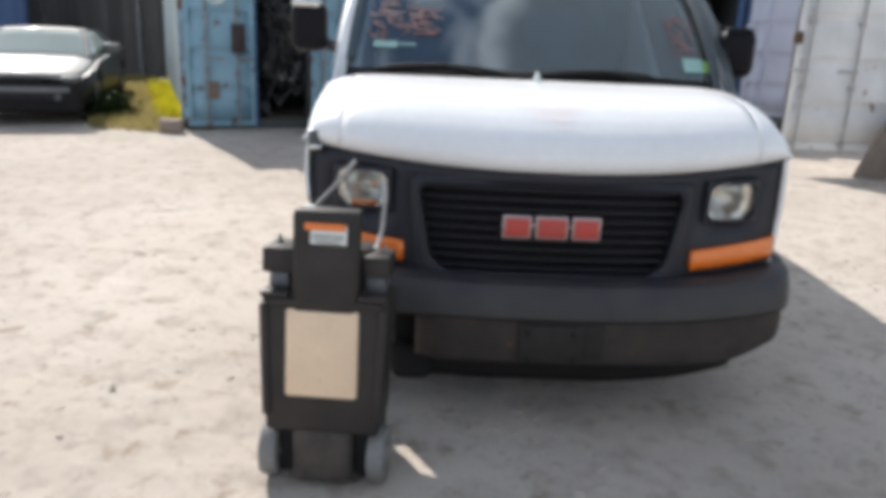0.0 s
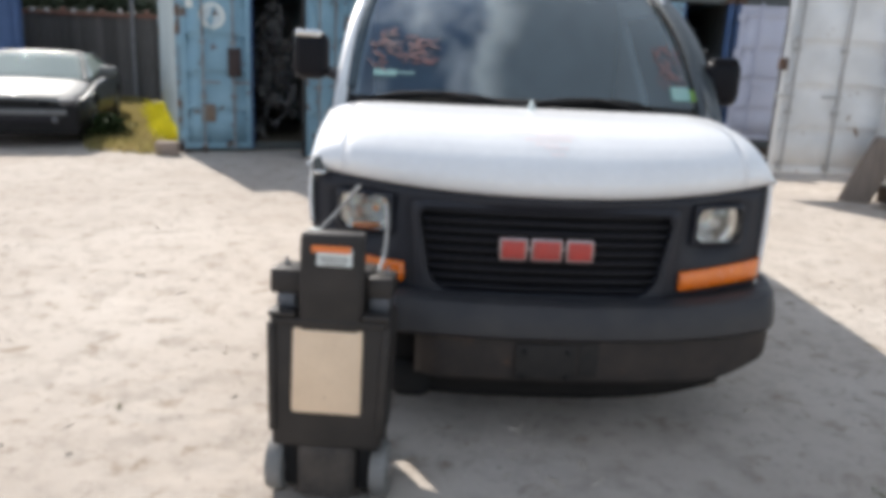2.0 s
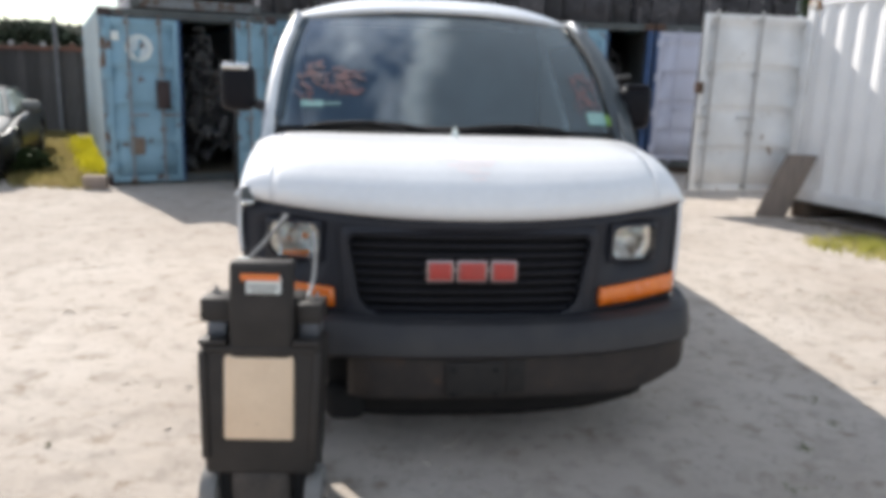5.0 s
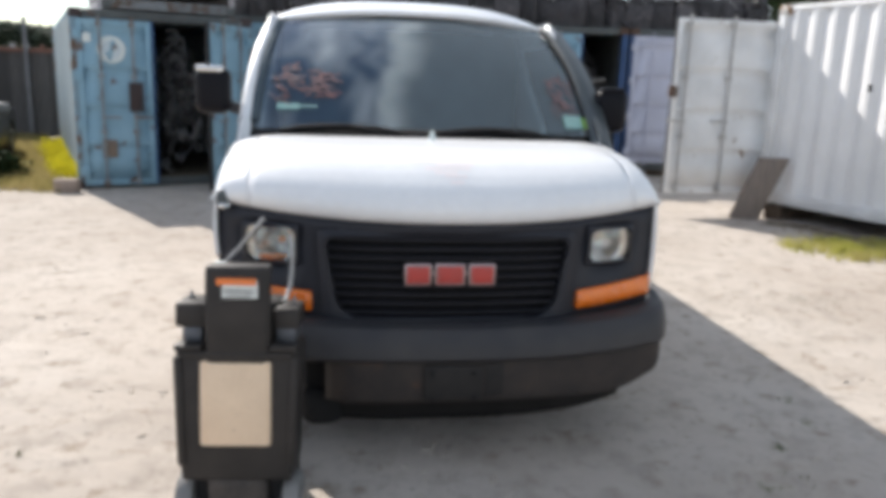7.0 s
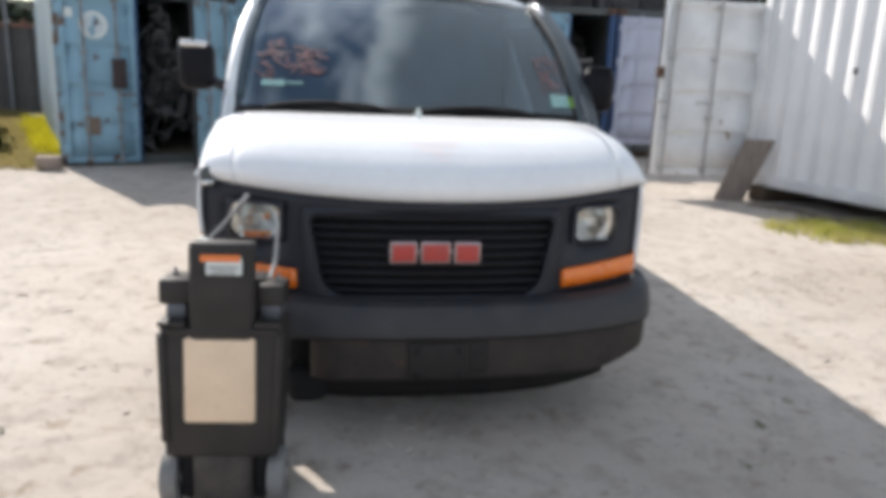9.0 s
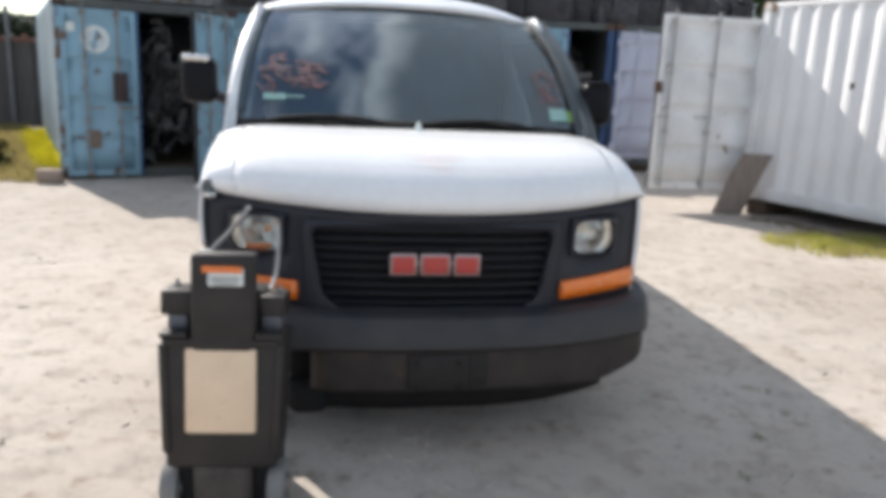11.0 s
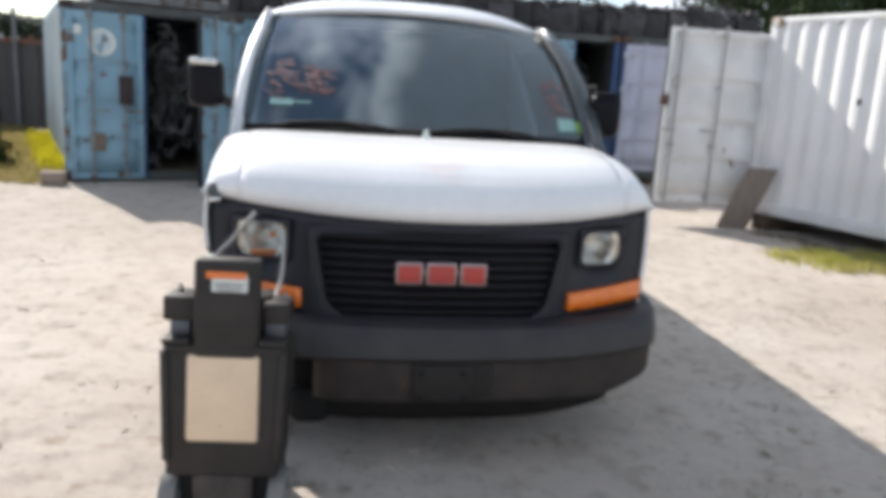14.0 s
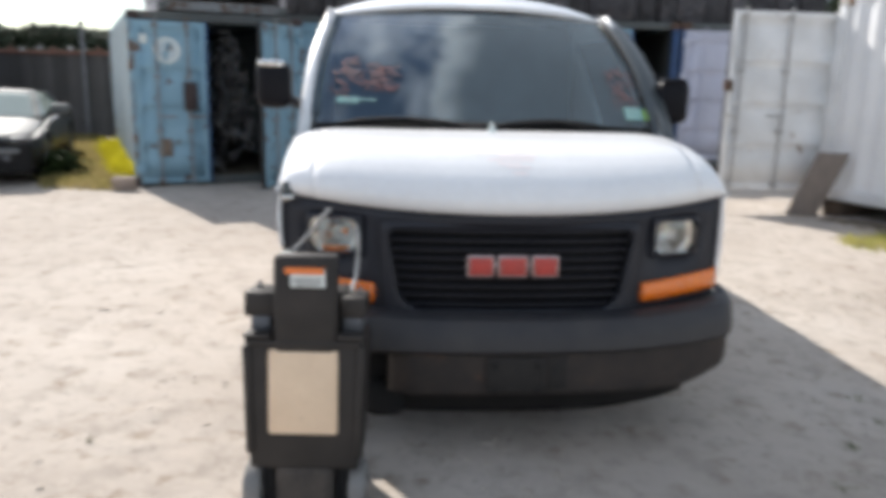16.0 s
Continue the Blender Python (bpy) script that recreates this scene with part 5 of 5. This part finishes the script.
# ---- plants ----
def leaves(spots, size, seed, flat=0.5):
    """Small folded leaves at the places given, in one mesh."""
    r = random.Random(seed)
    v, f = [], []
    for x, y, z in spots:
        a, t = r.uniform(0, 6.283), r.uniform(-1.2, 1.2)
        d = Vector((math.cos(a) * math.cos(t), math.sin(a) * math.cos(t), math.sin(t) * flat)) * size * r.uniform(0.6, 1.4)
        w = d.cross(Vector((r.uniform(-1, 1), r.uniform(-1, 1), r.uniform(0.2, 1)))).normalized() * d.length * 0.36
        c, n = Vector((x, y, z)), len(v)
        v += [c, c + d * 0.5 + w, c + d, c + d * 0.5 - w]
        f.append((n, n + 1, n + 2, n + 3))
    me = bpy.data.meshes.new("leaves")
    me.from_pydata([tuple(p) for p in v], [], f)
    return me


r = random.Random(31)
spots = []
for _ in range(42000):
    x = r.uniform(-24, -4.5)
    hump = 2.83 + 0.14 * noise.noise((x * 0.6, 0, 4)) + 0.14 * noise.noise((x * 2.4, 1, 4))
    spots.append((x, 23.5 + r.uniform(-0.7, 0.9), hump * r.random() ** 0.45))
me = leaves(spots, 0.20, 32)
me.materials.append(M_HEDGE)
tagged(new("hedge", me), "dark green overgrown hedge behind the fence", "hedge", kind="stuff")


r = random.Random(33)
spots = []
for _ in range(1500):
    a, d = r.uniform(0, 6.283), abs(r.gauss(0, 0.22))
    spots.append((-6.0 + d * math.cos(a) * 0.75, 11.3 + d * math.sin(a), max(0.02, 0.44 * r.random() * (1 - d))))
me = leaves(spots, 0.09, 34)
me.materials.append(M_LEAF)
tagged(new("weed_bush", me), "dark green weed clump beside the parked car", "bush", kind="stuff")


def build_tree(m, seed):
    tree = thing("tree", m, "broad leafy tree with drooping branches behind the white container", "tree")
    r = random.Random(seed)
    part("trunk", tube(bmesh.new(), bezier([(0, 0, 0), (0.1, 0.05, 1.5), (-0.05, 0.1, 3.2), (0.1, 0, 4.6)], 5), [0.28 - 0.011 * k for k in range(16)], 10), M_BARK, tree)
    spots = []
    for i in range(22):
        a, z0 = i * 2.4 + r.uniform(-0.3, 0.3), r.uniform(2.6, 4.5)
        ln = r.uniform(2.6, 4.6)
        p = [Vector((0, 0, z0)), Vector((math.cos(a) * ln * 0.45, math.sin(a) * ln * 0.45, z0 + r.uniform(0.5, 1.5))), Vector((math.cos(a) * ln, math.sin(a) * ln, z0 + r.uniform(-0.3, 1.7)))]
        pts = bezier(p, 6)
        part("branch", tube(bmesh.new(), pts, [0.08 - 0.0055 * k for k in range(len(pts))], 7), M_BARK, tree)
        for q in pts[4:]:
            for _ in range(7):
                c = q + Vector((r.gauss(0, 0.4), r.gauss(0, 0.4), r.gauss(0, 0.3)))
                spots += [(c.x + r.gauss(0, 0.16), c.y + r.gauss(0, 0.16), c.z + r.gauss(0, 0.14)) for _ in range(12)]
    me = leaves(spots, 0.17, seed + 1)
    me.materials.append(M_LEAF)
    ob = new("crown", me)
    ob.parent = tree
    return tree


build_tree(pose(10.0, 19.0, 0), 41)


def blades(spots, hi, wide, seed):
    r = random.Random(seed)
    v, f = [], []
    for x, y in spots:
        h, a = hi * r.uniform(0.3, 1.5), r.uniform(0, 6.283)
        dx, dy, lx, ly = math.cos(a) * wide, math.sin(a) * wide, r.gauss(0, 0.35) * h, r.gauss(0, 0.35) * h
        z, n = height(x, y) - 0.005, len(v)
        v += [(x - dx, y - dy, z), (x + dx, y + dy, z), (x + lx * 0.5 + dx * 0.7, y + ly * 0.5 + dy * 0.7, z + h * 0.6), (x + lx, y + ly, z + h), (x + lx * 0.5 - dx * 0.7, y + ly * 0.5 - dy * 0.7, z + h * 0.6)]
        f.append((n, n + 1, n + 2, n + 3, n + 4))
    me = bpy.data.meshes.new("blades")
    me.from_pydata(v, [], f)
    return me


def patch(count, inside, box4, seed):
    r = random.Random(seed)
    out = []
    while len(out) < count:
        x, y = r.uniform(box4[0], box4[1]), r.uniform(box4[2], box4[3])
        if r.random() < inside(x, y):
            out.append((x, y))
    return out


def left_verge(x, y):
    edge = -4.62 - 0.54 * max(y - 10.6, 0)
    far = -5.75 - 0.5 * max(y - 10.2, 0)
    fade = min(max((y - 10.15) / 0.5, 0), 1)
    return fade * (far < x < edge) * (0.55 + 0.45 * noise.noise((x * 2, y * 2, 9)))


def weeds(x, y):
    d = abs(x - (-5.02 - 0.54 * (y - 11.6)))
    return (d < 0.42) * max(0, 1 - d / 0.45) * (0.4 + 0.6 * (noise.noise((x * 3, y * 3, 2)) > -0.1))


def right_tuft(x, y):
    d = math.hypot((x - 5.05) / 0.95, (y - 8.0) / 0.65)
    return max(0, 1 - d) * (0.10 + 1.3 * max(noise.noise((x * 3.4, y * 3.4, 5)), 0))


for name, me, mt, label in (
    ("grass", blades(patch(15000, left_verge, (-10, -4.5, 10.1, 18.3), 51), 0.11, 0.012, 52), M_GRASS, "dry yellowish grass verge beside the blue container"),
    ("weeds", blades(patch(3000, weeds, (-8.5, -4.6, 11.0, 15.5), 53), 0.24, 0.011, 54), M_WEED, "bright yellow flowering weeds beside the container"),
    ("grass", blades(patch(2700, right_tuft, (4.0, 6.2, 7.2, 8.8), 55), 0.085, 0.008, 56), M_TUFT, "thin yellow-green grass tuft on the gravel"),
):
    me.materials.append(mt)
    tagged(new(name, me), label, "grass", kind="stuff")

# ---- loose stones ----
r = random.Random(61)
v, f = [], []
for _ in range(6500):
    x, y = r.uniform(-6, 6.5), 1.0 + 11 * r.random() ** 1.3
    if r.random() > 0.35 + 0.65 * (noise.noise((x * 0.9, y * 0.9, 8)) > 0):
        continue
    s, n, z = r.uniform(0.004, 0.012) * (1.8 if r.random() < 0.03 else 1), len(v), height(x, y)
    for dx, dy, dz in ((1, 0, 0), (0, 1, 0), (-1, 0, 0), (0, -1, 0), (0, 0, 0.8)):
        k = s * r.uniform(0.7, 1.3)
        v.append((x + dx * k, y + dy * k, z + dz * k - 0.002))
    f += [(n, n + 1, n + 4), (n + 1, n + 2, n + 4), (n + 2, n + 3, n + 4), (n + 3, n, n + 4)]
me = bpy.data.meshes.new("stones")
me.from_pydata(v, [], f)
me.materials.append(M_PEBBLE)
tagged(new("loose_stones", me), "small loose stones and grit on the yard", "gravel", kind="stuff")

# ---- leaf litter ----
r = random.Random(65)
spots = []
for _ in range(2600):
    k, off = r.random(), abs(r.gauss(0, 0.16))
    x, y = 4.75 + 2.75 * k - 0.86 * off + 0.12, 9.75 - 4.75 * k - 0.5 * off
    if noise.noise((x * 2.2, y * 2.2, 6)) > -0.25:
        spots.append((x, y, height(x, y) + 0.012 * r.random()))
me = leaves(spots, 0.045, 66, 0.15)
me.materials.append(M_LITTER)
tagged(new("leaf_litter", me), "dry brown leaf litter along the white container's foot", "leaves", kind="stuff")

# ---- soil clods ----
r = random.Random(71)
v, f = [], []
placed = 0
while placed < 900:
    x, y = r.uniform(-3.6, 3.8), 0.9 + 5.6 * r.random() ** 1.4
    if noise.noise((x * 1.3, y * 1.3, 12)) < 0.02 + 0.25 * r.random() or math.hypot(x + 0.335, y - 2.6) < 0.4:
        continue
    placed += 1
    s, n, z, a0 = 0.006 + 0.022 * r.random() ** 2.2, len(v), height(x, y), r.uniform(0, 6.283)
    long = r.uniform(1.0, 2.4)
    for k in range(7):
        a = 2 * math.pi * k / 7
        d = s * r.uniform(0.65, 1.2)
        px, py = math.cos(a) * d * long, math.sin(a) * d
        v.append((x + px * math.cos(a0) - py * math.sin(a0), y + px * math.sin(a0) + py * math.cos(a0), z - 0.004))
    for k in range(7):
        q = v[n + k]
        v.append((x + (q[0] - x) * 0.55, y + (q[1] - y) * 0.55, z + s * r.uniform(0.2, 0.4)))
    v.append((x, y, z + s * 0.42))
    for k in range(7):
        j = (k + 1) % 7
        f += [(n + k, n + j, n + 7 + j, n + 7 + k), (n + 7 + k, n + 7 + j, n + 14)]
me = bpy.data.meshes.new("clods")
me.from_pydata(v, [], f)
me.shade_smooth()
me.materials.append(M_CLOD)
tagged(new("soil_clods", me), "small dry brown soil clods scattered over the sandy yard", "soil", kind="stuff")

# ---- weed sprigs ----
r = random.Random(81)
tufts = []
for cx, cy, wide, count in ((2.03, 3.32, 0.022, 30), (1.80, 2.93, 0.018, 18), (2.31, 3.87, 0.025, 18), (2.29, 3.58, 0.02, 12), (3.39, 5.85, 0.14, 60), (4.34, 6.22, 0.12, 50), (1.98, 3.0, 0.05, 10), (-1.43, 3.08, 0.012, 12)):
    tufts += [(cx + r.gauss(0, wide), cy + r.gauss(0, wide)) for _ in range(count)]
me = blades(tufts, 0.026, 0.004, 82)
me.materials.append(M_SPRIG)
tagged(new("weed_sprigs", me), "tiny grey-green weed sprigs in the sandy ground", "weeds", kind="stuff")
